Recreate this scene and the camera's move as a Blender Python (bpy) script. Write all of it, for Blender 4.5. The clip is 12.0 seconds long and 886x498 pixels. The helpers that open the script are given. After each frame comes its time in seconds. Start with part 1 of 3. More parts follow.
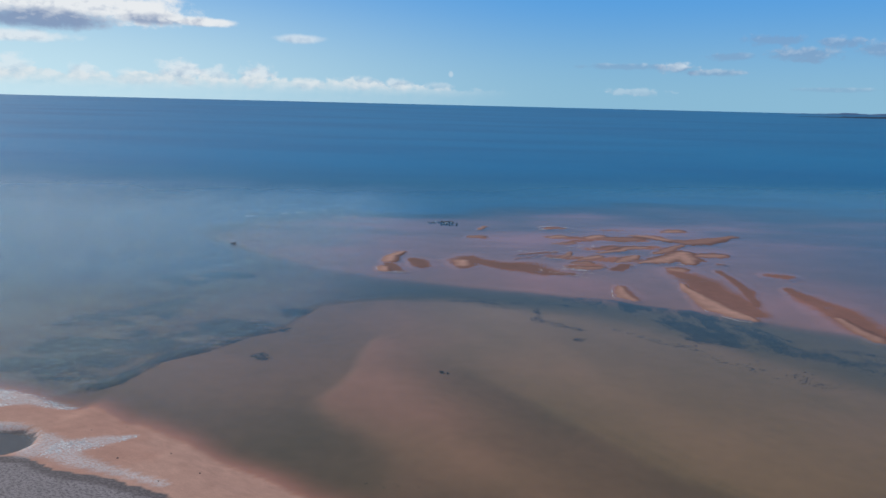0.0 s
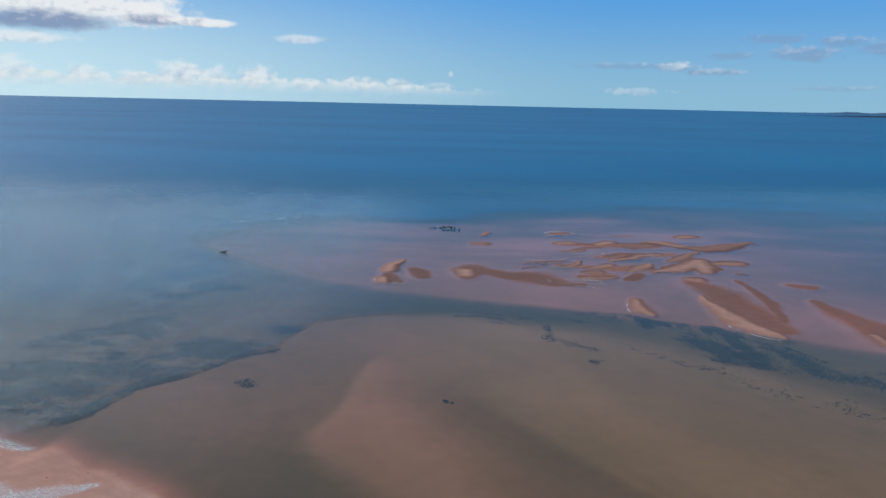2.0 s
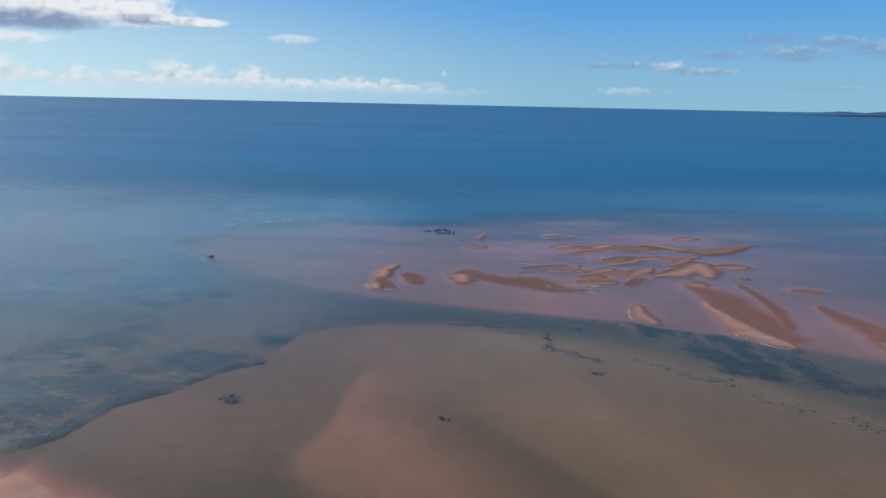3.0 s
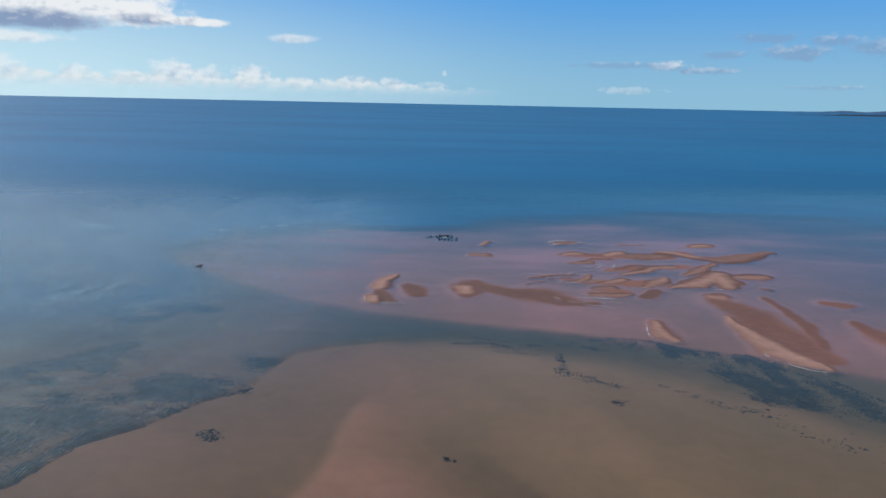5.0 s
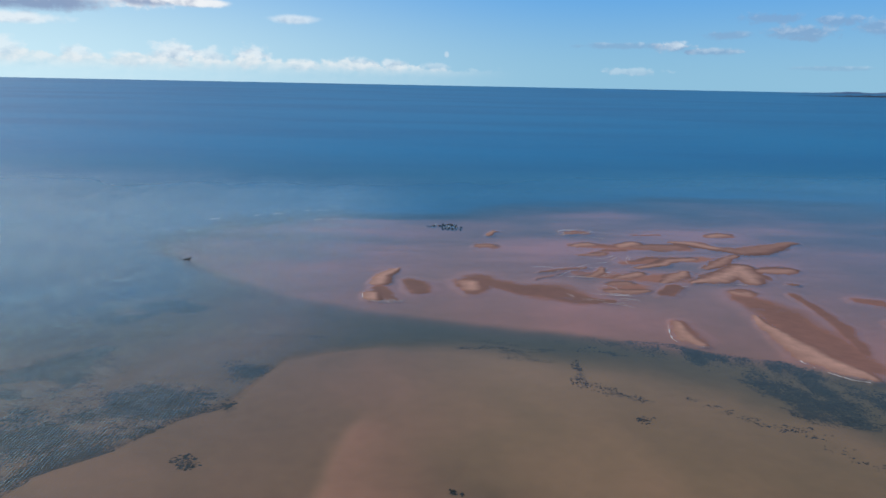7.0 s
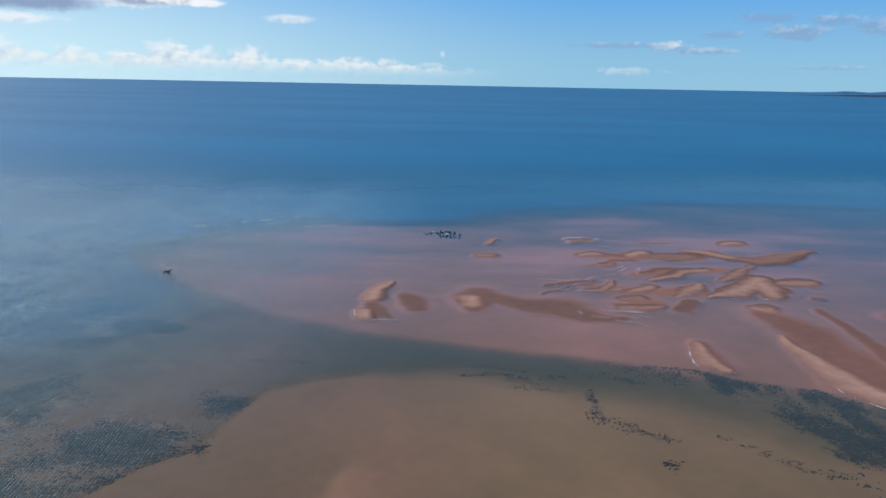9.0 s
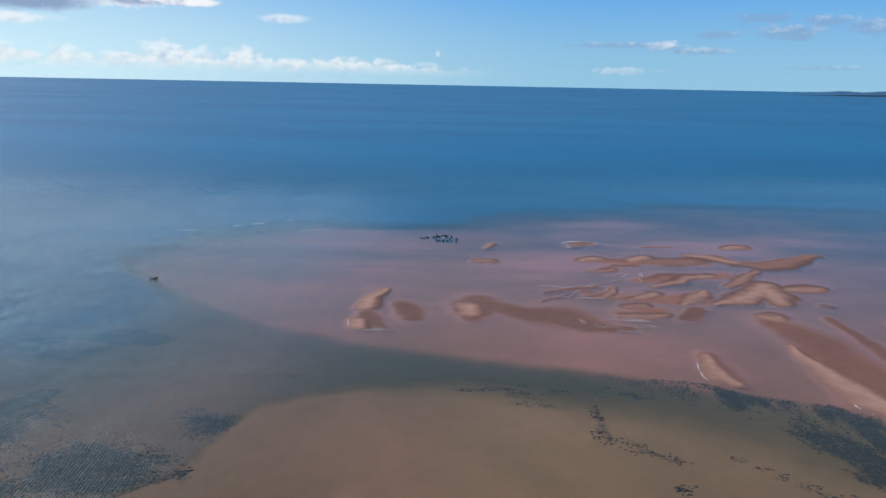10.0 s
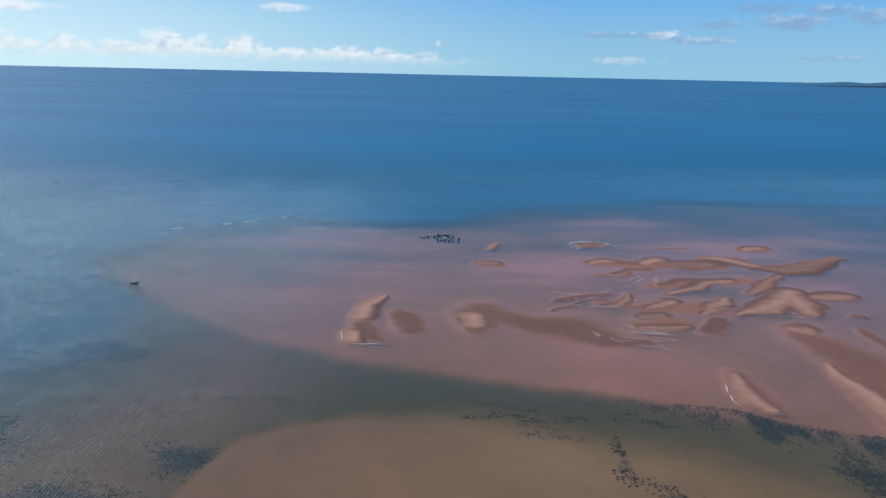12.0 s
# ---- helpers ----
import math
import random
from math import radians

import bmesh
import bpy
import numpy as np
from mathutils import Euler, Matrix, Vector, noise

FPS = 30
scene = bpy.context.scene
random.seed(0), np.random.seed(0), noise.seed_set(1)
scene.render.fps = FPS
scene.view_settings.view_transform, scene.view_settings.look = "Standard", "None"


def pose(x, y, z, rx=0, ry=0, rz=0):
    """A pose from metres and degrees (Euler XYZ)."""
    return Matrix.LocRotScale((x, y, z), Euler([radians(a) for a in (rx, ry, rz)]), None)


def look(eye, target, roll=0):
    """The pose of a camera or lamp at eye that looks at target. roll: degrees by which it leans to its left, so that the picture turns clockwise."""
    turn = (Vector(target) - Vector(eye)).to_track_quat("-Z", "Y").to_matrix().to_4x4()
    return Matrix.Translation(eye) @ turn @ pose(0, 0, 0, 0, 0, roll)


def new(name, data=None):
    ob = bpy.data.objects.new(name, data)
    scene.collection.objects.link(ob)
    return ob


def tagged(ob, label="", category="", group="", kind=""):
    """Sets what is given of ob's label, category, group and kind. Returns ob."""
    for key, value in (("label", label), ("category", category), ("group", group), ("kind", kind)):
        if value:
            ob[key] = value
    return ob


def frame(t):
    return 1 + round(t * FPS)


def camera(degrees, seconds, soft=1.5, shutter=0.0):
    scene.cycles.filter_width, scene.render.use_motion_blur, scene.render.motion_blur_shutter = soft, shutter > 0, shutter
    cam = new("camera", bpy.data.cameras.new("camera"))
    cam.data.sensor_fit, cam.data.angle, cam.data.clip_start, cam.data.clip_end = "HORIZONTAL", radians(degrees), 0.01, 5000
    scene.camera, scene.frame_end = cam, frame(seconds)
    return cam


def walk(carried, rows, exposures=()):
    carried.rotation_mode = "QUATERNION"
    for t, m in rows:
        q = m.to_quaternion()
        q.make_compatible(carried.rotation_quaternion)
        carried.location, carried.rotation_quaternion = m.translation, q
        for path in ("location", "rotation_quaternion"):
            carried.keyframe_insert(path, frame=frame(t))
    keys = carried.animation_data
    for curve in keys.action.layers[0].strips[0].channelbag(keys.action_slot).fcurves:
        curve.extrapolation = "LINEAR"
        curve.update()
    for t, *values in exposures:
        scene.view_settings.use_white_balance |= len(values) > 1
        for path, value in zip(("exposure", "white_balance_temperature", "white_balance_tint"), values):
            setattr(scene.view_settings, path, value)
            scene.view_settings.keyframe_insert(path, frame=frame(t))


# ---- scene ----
# ---- camera and path ----
cam = camera(62.61, 12.0)
PATH = [
    (0.0, (0.00, -0.00, 60.00), (0.027, 98.011, 40.157), 1.379),
    (0.5, (-0.13, 4.18, 60.02), (-0.121, 102.186, 40.163), 1.360),
    (1.0, (-0.28, 8.33, 60.02), (-0.300, 106.345, 40.168), 1.332),
    (1.5, (-0.49, 12.48, 59.99), (-0.511, 110.493, 40.134), 1.310),
    (2.0, (-0.75, 16.62, 59.97), (-0.765, 114.625, 40.115), 1.244),
    (2.5, (-0.97, 20.77, 59.97), (-0.684, 118.779, 40.111), 1.213),
    (3.0, (-1.20, 24.94, 59.98), (-0.336, 122.940, 40.112), 1.213),
    (5.0, (-1.83, 41.52, 59.95), (-1.037, 139.510, 40.030), 1.172),
    (5.5, (-1.93, 45.65, 59.91), (-1.223, 143.443, 39.030), 1.146),
    (6.0, (-2.07, 49.81, 59.88), (-1.431, 147.373, 37.952), 1.127),
    (6.5, (-2.17, 53.97, 59.86), (-1.591, 151.450, 37.553), 1.117),
    (7.0, (-2.29, 58.13, 59.88), (-1.766, 155.602, 37.556), 1.108),
    (9.0, (-2.93, 74.74, 59.79), (-1.880, 172.205, 37.433), 1.081),
    (9.5, (-3.14, 78.56, 59.87), (-1.454, 176.009, 37.512), 1.040),
    (10.0, (-3.26, 82.29, 59.97), (-1.592, 179.740, 37.588), 1.096),
    (10.5, (-3.30, 86.06, 60.06), (-1.726, 183.330, 36.889), 1.127),
    (11.0, (-3.32, 90.00, 60.14), (-1.837, 187.153, 36.474), 1.129),
    (11.5, (-3.44, 94.10, 60.20), (-1.968, 191.241, 36.494), 1.211),
    (12.0, (-3.60, 98.19, 60.21), (-1.901, 195.323, 36.512), 1.246),
]
EXPOSURES = [(0.0, -0.06), (3.0, -0.04), (5.5, 0.0), (7.0, 0.05), (12.0, 0.13)]
walk(cam, [(t, look(eye, target, roll)) for t, eye, target, roll in PATH], EXPOSURES)

# ---- world: sky, clouds, sun ----
SUN_ELEVATION, SUN_AZIMUTH = 37.0, -53.0  # azimuth in degrees from +y, to the right


class Net:
    """Short hand for node trees."""

    def __init__(self, tree):
        self.tree, self.nodes, self.links = tree, tree.nodes, tree.links

    def put(self, socket, value):
        if isinstance(value, bpy.types.NodeSocket):
            self.links.new(value, socket)
        else:
            socket.default_value = value

    def math(self, op, a, b=0.0, c=0.0, clamp=False):
        n = self.nodes.new("ShaderNodeMath")
        n.operation, n.use_clamp = op, clamp
        for s, v in zip(n.inputs, (a, b, c)):
            self.put(s, v)
        return n.outputs[0]

    def vec(self, op, a, b=(0, 0, 0), c=(0, 0, 0), out=0):
        n = self.nodes.new("ShaderNodeVectorMath")
        n.operation = op
        for s, v in zip(n.inputs, (a, b, c)):
            self.put(s, v)
        return n.outputs[out]

    def step(self, value, lo, hi, a=0.0, b=1.0):
        n = self.nodes.new("ShaderNodeMapRange")
        n.interpolation_type = "SMOOTHSTEP"
        for s, v in zip(n.inputs, (value, lo, hi, a, b)):
            self.put(s, v)
        return n.outputs[0]

    def mix(self, fac, a, b, blend="MIX"):
        n = self.nodes.new("ShaderNodeMix")
        n.data_type, n.blend_type = "RGBA", blend
        self.put(n.inputs[0], fac)
        for s, v in ((n.inputs[6], a), (n.inputs[7], b)):
            self.put(s, (*v, 1.0) if isinstance(v, tuple) and len(v) == 3 else v)
        return n.outputs[2]

    def noise(self, vector, scale, detail=4.0, rough=0.55, distortion=0.0, out=0):
        n = self.nodes.new("ShaderNodeTexNoise")
        self.put(n.inputs["Vector"], vector)
        n.inputs["Scale"].default_value, n.inputs["Detail"].default_value = scale, detail
        n.inputs["Roughness"].default_value, n.inputs["Distortion"].default_value = rough, distortion
        return n.outputs[out]

    def mapping(self, vector, scale=(1, 1, 1), turn=0.0, place=(0, 0, 0)):
        """Turns about z, then scales and shifts."""
        if turn:
            n = self.nodes.new("ShaderNodeMapping")
            self.put(n.inputs["Vector"], vector)
            n.inputs["Rotation"].default_value = (0, 0, radians(turn))
            vector = n.outputs[0]
        n = self.nodes.new("ShaderNodeMapping")
        self.put(n.inputs["Vector"], vector)
        n.inputs["Scale"].default_value, n.inputs["Location"].default_value = scale, place
        return n.outputs[0]

    def attribute(self, name):
        n = self.nodes.new("ShaderNodeAttribute")
        n.attribute_name = name
        return n.outputs["Fac"]

    def bump(self, height, distance, strength=1.0, normal=None):
        n = self.nodes.new("ShaderNodeBump")
        self.put(n.inputs["Height"], height)
        self.put(n.inputs["Distance"], distance)
        self.put(n.inputs["Strength"], strength)
        if normal is not None:
            self.put(n.inputs["Normal"], normal)
        return n.outputs[0]


def make_world():
    world = bpy.data.worlds.new("sky")
    world.use_nodes = True
    scene.world = world
    net = Net(world.node_tree)
    net.nodes.clear()
    sky = net.nodes.new("ShaderNodeTexSky")
    sky.sky_type, sky.sun_disc = "NISHITA", False
    sky.sun_elevation, sky.sun_rotation = radians(SUN_ELEVATION), radians(SUN_AZIMUTH % 360)
    sky.air_density, sky.dust_density, sky.ozone_density, sky.altitude = 1.0, 0.3, 2.0, 60.0
    way = net.nodes.new("ShaderNodeTexCoord").outputs["Generated"]
    split = net.nodes.new("ShaderNodeSeparateXYZ")
    net.links.new(way, split.inputs[0])
    x, y, z = split.outputs
    degree = 180.0 / math.pi
    az = net.math("MULTIPLY", net.math("ARCTAN2", x, y), degree)
    el = net.math("MULTIPLY", net.math("ARCSINE", z), degree)
    join = net.nodes.new("ShaderNodeCombineXYZ")
    net.put(join.inputs[0], az), net.put(join.inputs[1], el)
    p = join.outputs[0]
    lumps = net.noise(net.mapping(p, (0.85, 1.25, 1.0)), 1.15, 6.0, 0.58, 0.2)
    fine = net.math("SUBTRACT", lumps, 0.5)
    shade_noise = net.noise(net.mapping(p, (0.85, 1.25, 1.0), place=(0.25, -0.3, 0.0)), 1.15, 4.0, 0.5, 0.2)
    relief = net.math("SUBTRACT", lumps, shade_noise)
    colour = sky.outputs[0]
    # clear marine air low over the sea, paler towards the horizon and towards the sun
    air = net.mix(net.step(el, 0.0, 9.0), AIR_LOW, AIR_HIGH)
    colour = net.mix(net.step(el, 30.0, 8.0), colour, air)
    haze = net.math("MULTIPLY", net.step(el, 13.0, -0.5), net.step(az, 14.0, -40.0, 0.0, 0.95))
    colour = net.mix(haze, colour, HAZE)
    # each cloud: azimuth, elevation, half width, half height, cover, whiteness, raggedness
    for a, e, w, h, cover, white, rag in CLOUDS:
        q = net.vec("LENGTH", net.vec("MULTIPLY_ADD", p, (1 / w, 1 / h, 0), (-a / w, -e / h, 0)), out=1)
        body = net.math("ADD", net.math("SUBTRACT", 1.0, q), net.math("MULTIPLY", fine, rag))
        cover_here = net.math("MULTIPLY", net.step(body, -0.05, 0.6), cover)
        lit = net.math("MULTIPLY_ADD", el, 0.45 / h, white - 0.45 * e / h)
        lit = net.math("ADD", lit, net.math("MULTIPLY", relief, 1.6), clamp=True)
        colour = net.mix(cover_here, colour, net.mix(lit, CLOUD_SHADE, CLOUD_LIGHT))
    # bank of cumulus low over the horizon
    crest = net.noise(net.mapping(p, (1.0, 0.0, 0.0)), 0.33, 4.0, 0.6)
    top = net.math("MULTIPLY_ADD", crest, 2.0, 0.55)
    top = net.math("MULTIPLY", top, net.step(az, 6.0, -12.0, 0.62, 1.0))
    body = net.math("ADD", net.math("SUBTRACT", top, el), net.math("MULTIPLY", fine, 1.1))
    bank = net.math("MULTIPLY", net.step(body, 0.0, 0.28), net.step(el, 0.2, 1.3, 0.15, 1.0))
    bank = net.math("MULTIPLY", bank, net.step(az, 6.0, -3.0))
    lit = net.math("ADD", net.step(body, 1.5, 0.1, 0.25, 0.85), net.math("MULTIPLY", relief, 2.2), clamp=True)
    colour = net.mix(net.math("MULTIPLY", bank, 0.75), colour, net.mix(lit, BANK_SHADE, BANK_LIGHT))
    back = net.nodes.new("ShaderNodeBackground")
    net.put(back.inputs[0], colour)
    back.inputs[1].default_value = 0.1
    net.links.new(back.outputs[0], net.nodes.new("ShaderNodeOutputWorld").inputs[0])


HAZE = (6.3, 8.5, 9.4)
AIR_LOW, AIR_HIGH = (2.7, 5.1, 6.9), (0.95, 3.5, 7.6)
CLOUD_LIGHT, CLOUD_SHADE = (8.4, 8.7, 9.0), (2.3, 3.2, 5.0)
BANK_LIGHT, BANK_SHADE = (7.6, 8.2, 8.5), (4.9, 6.7, 7.8)
CLOUDS = [
    (-31.0, 3.65, 5.5, 0.5, 0.7, 1.1, 0.8),
    (-27.0, 6.1, 8.5, 1.9, 0.97, 1.05, 1.0),
    (-21.6, 5.6, 3.4, 1.15, 1.0, 1.1, 1.2),
    (-28.2, 4.8, 5.2, 0.85, 0.92, -0.1, 0.9),
    (-21.3, 5.2, 2.4, 0.5, 0.8, 0.1, 1.0),
    (-18.6, 5.2, 2.6, 0.42, 1.0, 0.8, 0.8),
    (-16.9, 5.15, 1.6, 0.36, 0.9, 1.0, 0.5),
    (-11.1, 4.3, 2.1, 0.42, 0.55, 0.95, 0.5),
    (-30.3, 1.6, 1.8, 0.9, 0.5, 0.8, 1.8),
    (-26.0, 1.45, 1.3, 0.7, 0.5, 0.8, 1.8),
    (-22.5, 1.2, 2.0, 0.6, 0.4, 0.7, 1.8),
    (-19.6, 1.65, 2.0, 1.0, 0.65, 0.8, 1.8),
    (-17.2, 1.45, 1.6, 0.8, 0.5, 0.75, 1.8),
    (-14.3, 1.55, 1.5, 0.95, 0.65, 0.8, 1.8),
    (-10.5, 1.1, 1.8, 0.5, 0.45, 0.75, 1.8),
    (-6.5, 1.25, 2.1, 0.6, 0.5, 0.75, 1.8),
    (-3.8, 1.2, 1.2, 0.55, 0.5, 0.75, 1.8),
    (-0.6, 1.1, 1.5, 0.4, 0.3, 0.75, 1.8),
    (0.3, 2.05, 0.22, 0.3, 0.35, 0.9, 0.8),
    (17.2, 2.75, 1.5, 0.45, 0.55, 0.35, 2.2),
    (19.6, 2.5, 2.6, 0.3, 0.45, 0.2, 1.5),
    (13.2, 2.85, 4.0, 0.28, 0.35, -0.1, 1.5),
    (14.4, 1.0, 2.4, 0.32, 0.26, 0.75, 2.8),
    (25.4, 3.75, 2.6, 0.65, 0.5, 0.0, 2.2),
    (27.6, 4.5, 1.9, 0.45, 0.45, -0.05, 2.2),
    (20.6, 3.6, 2.0, 0.34, 0.4, -0.2, 1.6),
    (23.2, 4.7, 2.4, 0.45, 0.4, -0.3, 2.2),
    (30.5, 4.1, 2.4, 0.7, 0.45, 0.1, 1.8),
    (27.5, 1.4, 3.2, 0.22, 0.25, 0.1, 1.2),
]


make_world()
sun = new("sun", bpy.data.lights.new("sun", "SUN"))
sun.data.energy, sun.data.angle, sun.data.color = 2.5, radians(0.53), (1.0, 0.95, 0.88)
az, el = radians(SUN_AZIMUTH), radians(SUN_ELEVATION)
towards = Vector((math.sin(az) * math.cos(el), math.cos(az) * math.cos(el), math.sin(el)))
sun.matrix_world = look(towards * 300, (0, 0, 0))


# ---- materials ----
def material(name):
    mat = bpy.data.materials.new(name)
    mat.use_nodes = True
    net = Net(mat.node_tree)
    net.nodes.clear()
    out = net.nodes.new("ShaderNodeOutputMaterial")
    return mat, net, out


def surface(net, out, colour, rough=0.8, normal=None, metal=0.0, specular=0.5):
    b = net.nodes.new("ShaderNodeBsdfPrincipled")
    net.put(b.inputs["Base Color"], (*colour, 1.0) if isinstance(colour, tuple) else colour)
    net.put(b.inputs["Roughness"], rough)
    b.inputs["Metallic"].default_value = metal
    b.inputs["Specular IOR Level"].default_value = specular
    if normal is not None:
        net.links.new(normal, b.inputs["Normal"])
    net.links.new(b.outputs[0], out.inputs[0])
    return b


def place_of(net):
    return net.nodes.new("ShaderNodeNewGeometry").outputs["Position"]


TAN_SAND, PINK_SAND = (0.36, 0.205, 0.105), (0.50, 0.205, 0.142)
GRAVEL = (0.31, 0.265, 0.26)
SODDEN = (0.12, 0.06, 0.045)
MATTED, MATTED_PALE = (0.058, 0.040, 0.038), (0.115, 0.086, 0.072)
WET_BAR, DRY_SAND, CRUST, SILT = (0.207, 0.102, 0.075), (0.52, 0.285, 0.205), (0.58, 0.50, 0.475), (0.10, 0.078, 0.08)


def sand_material():
    """Sand: tan to pink by sediment, lighter where it has dried, grey where silt lies on it."""
    mat, net, out = material("sand")
    p = place_of(net)
    broad, mid, grain = net.noise(p, 0.035, 5.0), net.noise(p, 0.35, 4.0), net.noise(p, 6.0, 3.0)
    pink = net.math("ADD", net.attribute("pink"), net.math("MULTIPLY_ADD", broad, 0.5, -0.25), clamp=True)
    colour = net.mix(pink, TAN_SAND, PINK_SAND)
    colour = net.mix(net.math("MINIMUM", net.attribute("bar"), 1.0), colour, WET_BAR)
    colour = net.mix(net.step(net.attribute("bar"), 0.9, 1.6), colour, SODDEN)
    dried = net.math("ADD", net.attribute("dry"), net.math("MULTIPLY_ADD", mid, 0.4, -0.2), clamp=True)
    colour = net.mix(net.math("MULTIPLY", dried, net.step(net.attribute("dry"), 0.0, 0.15)), colour, DRY_SAND)
    silt = net.step(net.math("ADD", net.attribute("silt"), net.math("MULTIPLY_ADD", mid, 0.6, -0.3)), 0.3, 0.7)
    speck = net.noise(net.mapping(p, (0.7, 1.3, 1.0), 20.0), 2.2, 4.0, 0.65)
    colour = net.mix(silt, colour, net.mix(net.step(speck, 0.4, 0.7), SILT, (0.19, 0.158, 0.15)))
    colour = net.mix(net.step(net.attribute("silt"), 1.1, 1.9, 0.0, 0.8), colour, net.mix(net.step(speck, 0.3, 0.58), SILT, GRAVEL))
    crust = net.math("MULTIPLY", net.attribute("crust"), net.step(speck, 0.35, 0.6, 0.25, 1.0))
    colour = net.mix(crust, colour, CRUST)
    fibre = net.noise(net.mapping(p, (1.0, 0.55, 1.0), 10.0), 1.7, 6.0, 0.72)
    mat_cover = net.step(net.math("MULTIPLY_ADD", net.math("SUBTRACT", fibre, 0.5), 2.6, net.math("MULTIPLY", net.attribute("weed"), 0.95)), 0.25, 0.95, 0.0, 0.92)
    mat_cover = net.math("MULTIPLY", mat_cover, net.step(net.attribute("weed"), 0.03, 0.2))
    colour = net.mix(mat_cover, colour, net.mix(net.step(speck, 0.35, 0.7), MATTED, MATTED_PALE))
    bands = net.noise(net.mapping(p, (0.5, 1.5, 1.0), 30.0), 0.5, 5.0, 0.6, 0.8)
    value = net.math("ADD", net.math("MULTIPLY", mid, 0.3), net.math("MULTIPLY", grain, 0.4))
    value = net.math("ADD", value, net.math("MULTIPLY_ADD", broad, 0.4, -0.08))
    strength = net.math("MULTIPLY_ADD", net.math("MAXIMUM", net.attribute("dry"), net.attribute("bar")), 0.4, 0.06)
    value = net.math("MULTIPLY_ADD", net.math("SUBTRACT", bands, 0.5), strength, value)
    value = net.math("ADD", value, 0.53)
    scale = net.nodes.new("ShaderNodeHueSaturation")
    net.put(scale.inputs["Value"], value), net.put(scale.inputs["Color"], colour)
    ripples = net.noise(net.mapping(p, (0.35, 1.6, 1.0), 24.0), 1.1, 3.0, 0.5, 0.6)
    normal = net.bump(net.math("ADD", ripples, net.math("MULTIPLY", grain, 0.3)), 0.04, 0.5)
    surface(net, out, scale.outputs[0], 0.75, normal, specular=0.3)
    return mat


def water_material():
    """Sea water: tinted and clouded by its depth, glossy by Fresnel over wind ripples."""
    mat, net, out = material("sea_water")
    p = place_of(net)
    depth = net.attribute("depth")
    wind = net.attribute("wind")
    tint = net.nodes.new("ShaderNodeCombineColor")
    for s, k in zip(tint.inputs, ABSORB):
        net.put(s, net.math("POWER", math.exp(-k), depth))
    clear = net.nodes.new("ShaderNodeBsdfTransparent")
    net.links.new(tint.outputs[0], clear.inputs[0])
    murk = net.math("SUBTRACT", 1.0, net.math("POWER", math.exp(-MURK), depth))
    body = net.nodes.new("ShaderNodeBsdfDiffuse")
    # long bands of cloud shadow, painted into the deep water's colour below
    cloud_bands = net.noise(net.mapping(p, (0.3, 1.0, 1.0), 4.0), 0.004, 5.0)
    seaward = net.math("MULTIPLY", net.attribute("chop"), net.step(depth, 0.4, 1.5))
    deep = net.mix(net.math("ADD", net.step(depth, 1.5, 3.6), seaward, clamp=True), BODY_SHALLOW, BODY_MID)
    deep = net.mix(net.step(depth, 6.0, 14.0), deep, BODY_DEEP)
    deep = net.mix(net.math("MULTIPLY", net.step(cloud_bands, 0.4, 0.62), net.step(depth, 4.0, 9.0, 0.0, 0.6)), deep, BODY_SHADED)
    net.put(body.inputs[0], deep)
    under = net.nodes.new("ShaderNodeMixShader")
    net.put(under.inputs[0], murk)
    net.links.new(clear.outputs[0], under.inputs[1]), net.links.new(body.outputs[0], under.inputs[2])
    crests = net.nodes.new("ShaderNodeTexWave")
    crests.wave_type, crests.bands_direction, crests.wave_profile = "BANDS", "X", "SIN"
    net.put(crests.inputs["Vector"], net.mapping(p, (1.0, 0.3, 1.0), -3.0))
    for key, value in (("Scale", 0.55), ("Distortion", 4.5), ("Detail", 2.0), ("Detail Scale", 0.35), ("Detail Roughness", 0.55)):
        crests.inputs[key].default_value = value
    gusts = net.step(net.noise(p, 0.05, 3.0), 0.3, 0.7, 0.35, 1.0)
    rows = net.math("MULTIPLY", crests.outputs["Fac"], gusts)
    small = net.noise(net.mapping(p, (1.0, 0.2, 1.0), -5.0), 2.6, 2.0, 0.5, 0.3)
    small = net.math("MULTIPLY_ADD", rows, 0.26, net.math("MULTIPLY", small, 0.6))
    cross = net.noise(net.mapping(p, (1.0, 0.45, 1.0), -14.0), 2.9, 2.0, 0.5, 0.3)
    swell = net.noise(net.mapping(p, (1.0, 0.4, 1.0), 20.0), 0.17, 2.0, 0.5)
    waves = net.math("ADD", small, net.math("MULTIPLY_ADD", swell, 0.8, net.math("MULTIPLY_ADD", cross, 0.35, -1.075)))
    normal = net.bump(waves, net.attribute("ripple"), 1.0)
    gloss = net.nodes.new("ShaderNodeBsdfGlossy")
    net.put(gloss.inputs["Roughness"], net.math("MULTIPLY_ADD", wind, 0.23, 0.11))
    net.links.new(normal, gloss.inputs["Normal"])
    facing = net.nodes.new("ShaderNodeLayerWeight")
    facing.inputs[0].default_value = 0.5
    net.links.new(normal, facing.inputs["Normal"])
    fresnel = net.math("MULTIPLY_ADD", net.math("POWER", facing.outputs["Facing"], 5.0), net.math("MULTIPLY_ADD", net.attribute("chop"), -0.78, net.math("MULTIPLY_ADD", net.attribute("ripple"), 1.75, 0.8)), 0.02)
    fresnel = net.math("MULTIPLY", fresnel, net.step(depth, 0.0, 0.17, 0.3, 1.0))
    top = net.nodes.new("ShaderNodeMixShader")
    net.put(top.inputs[0], fresnel)
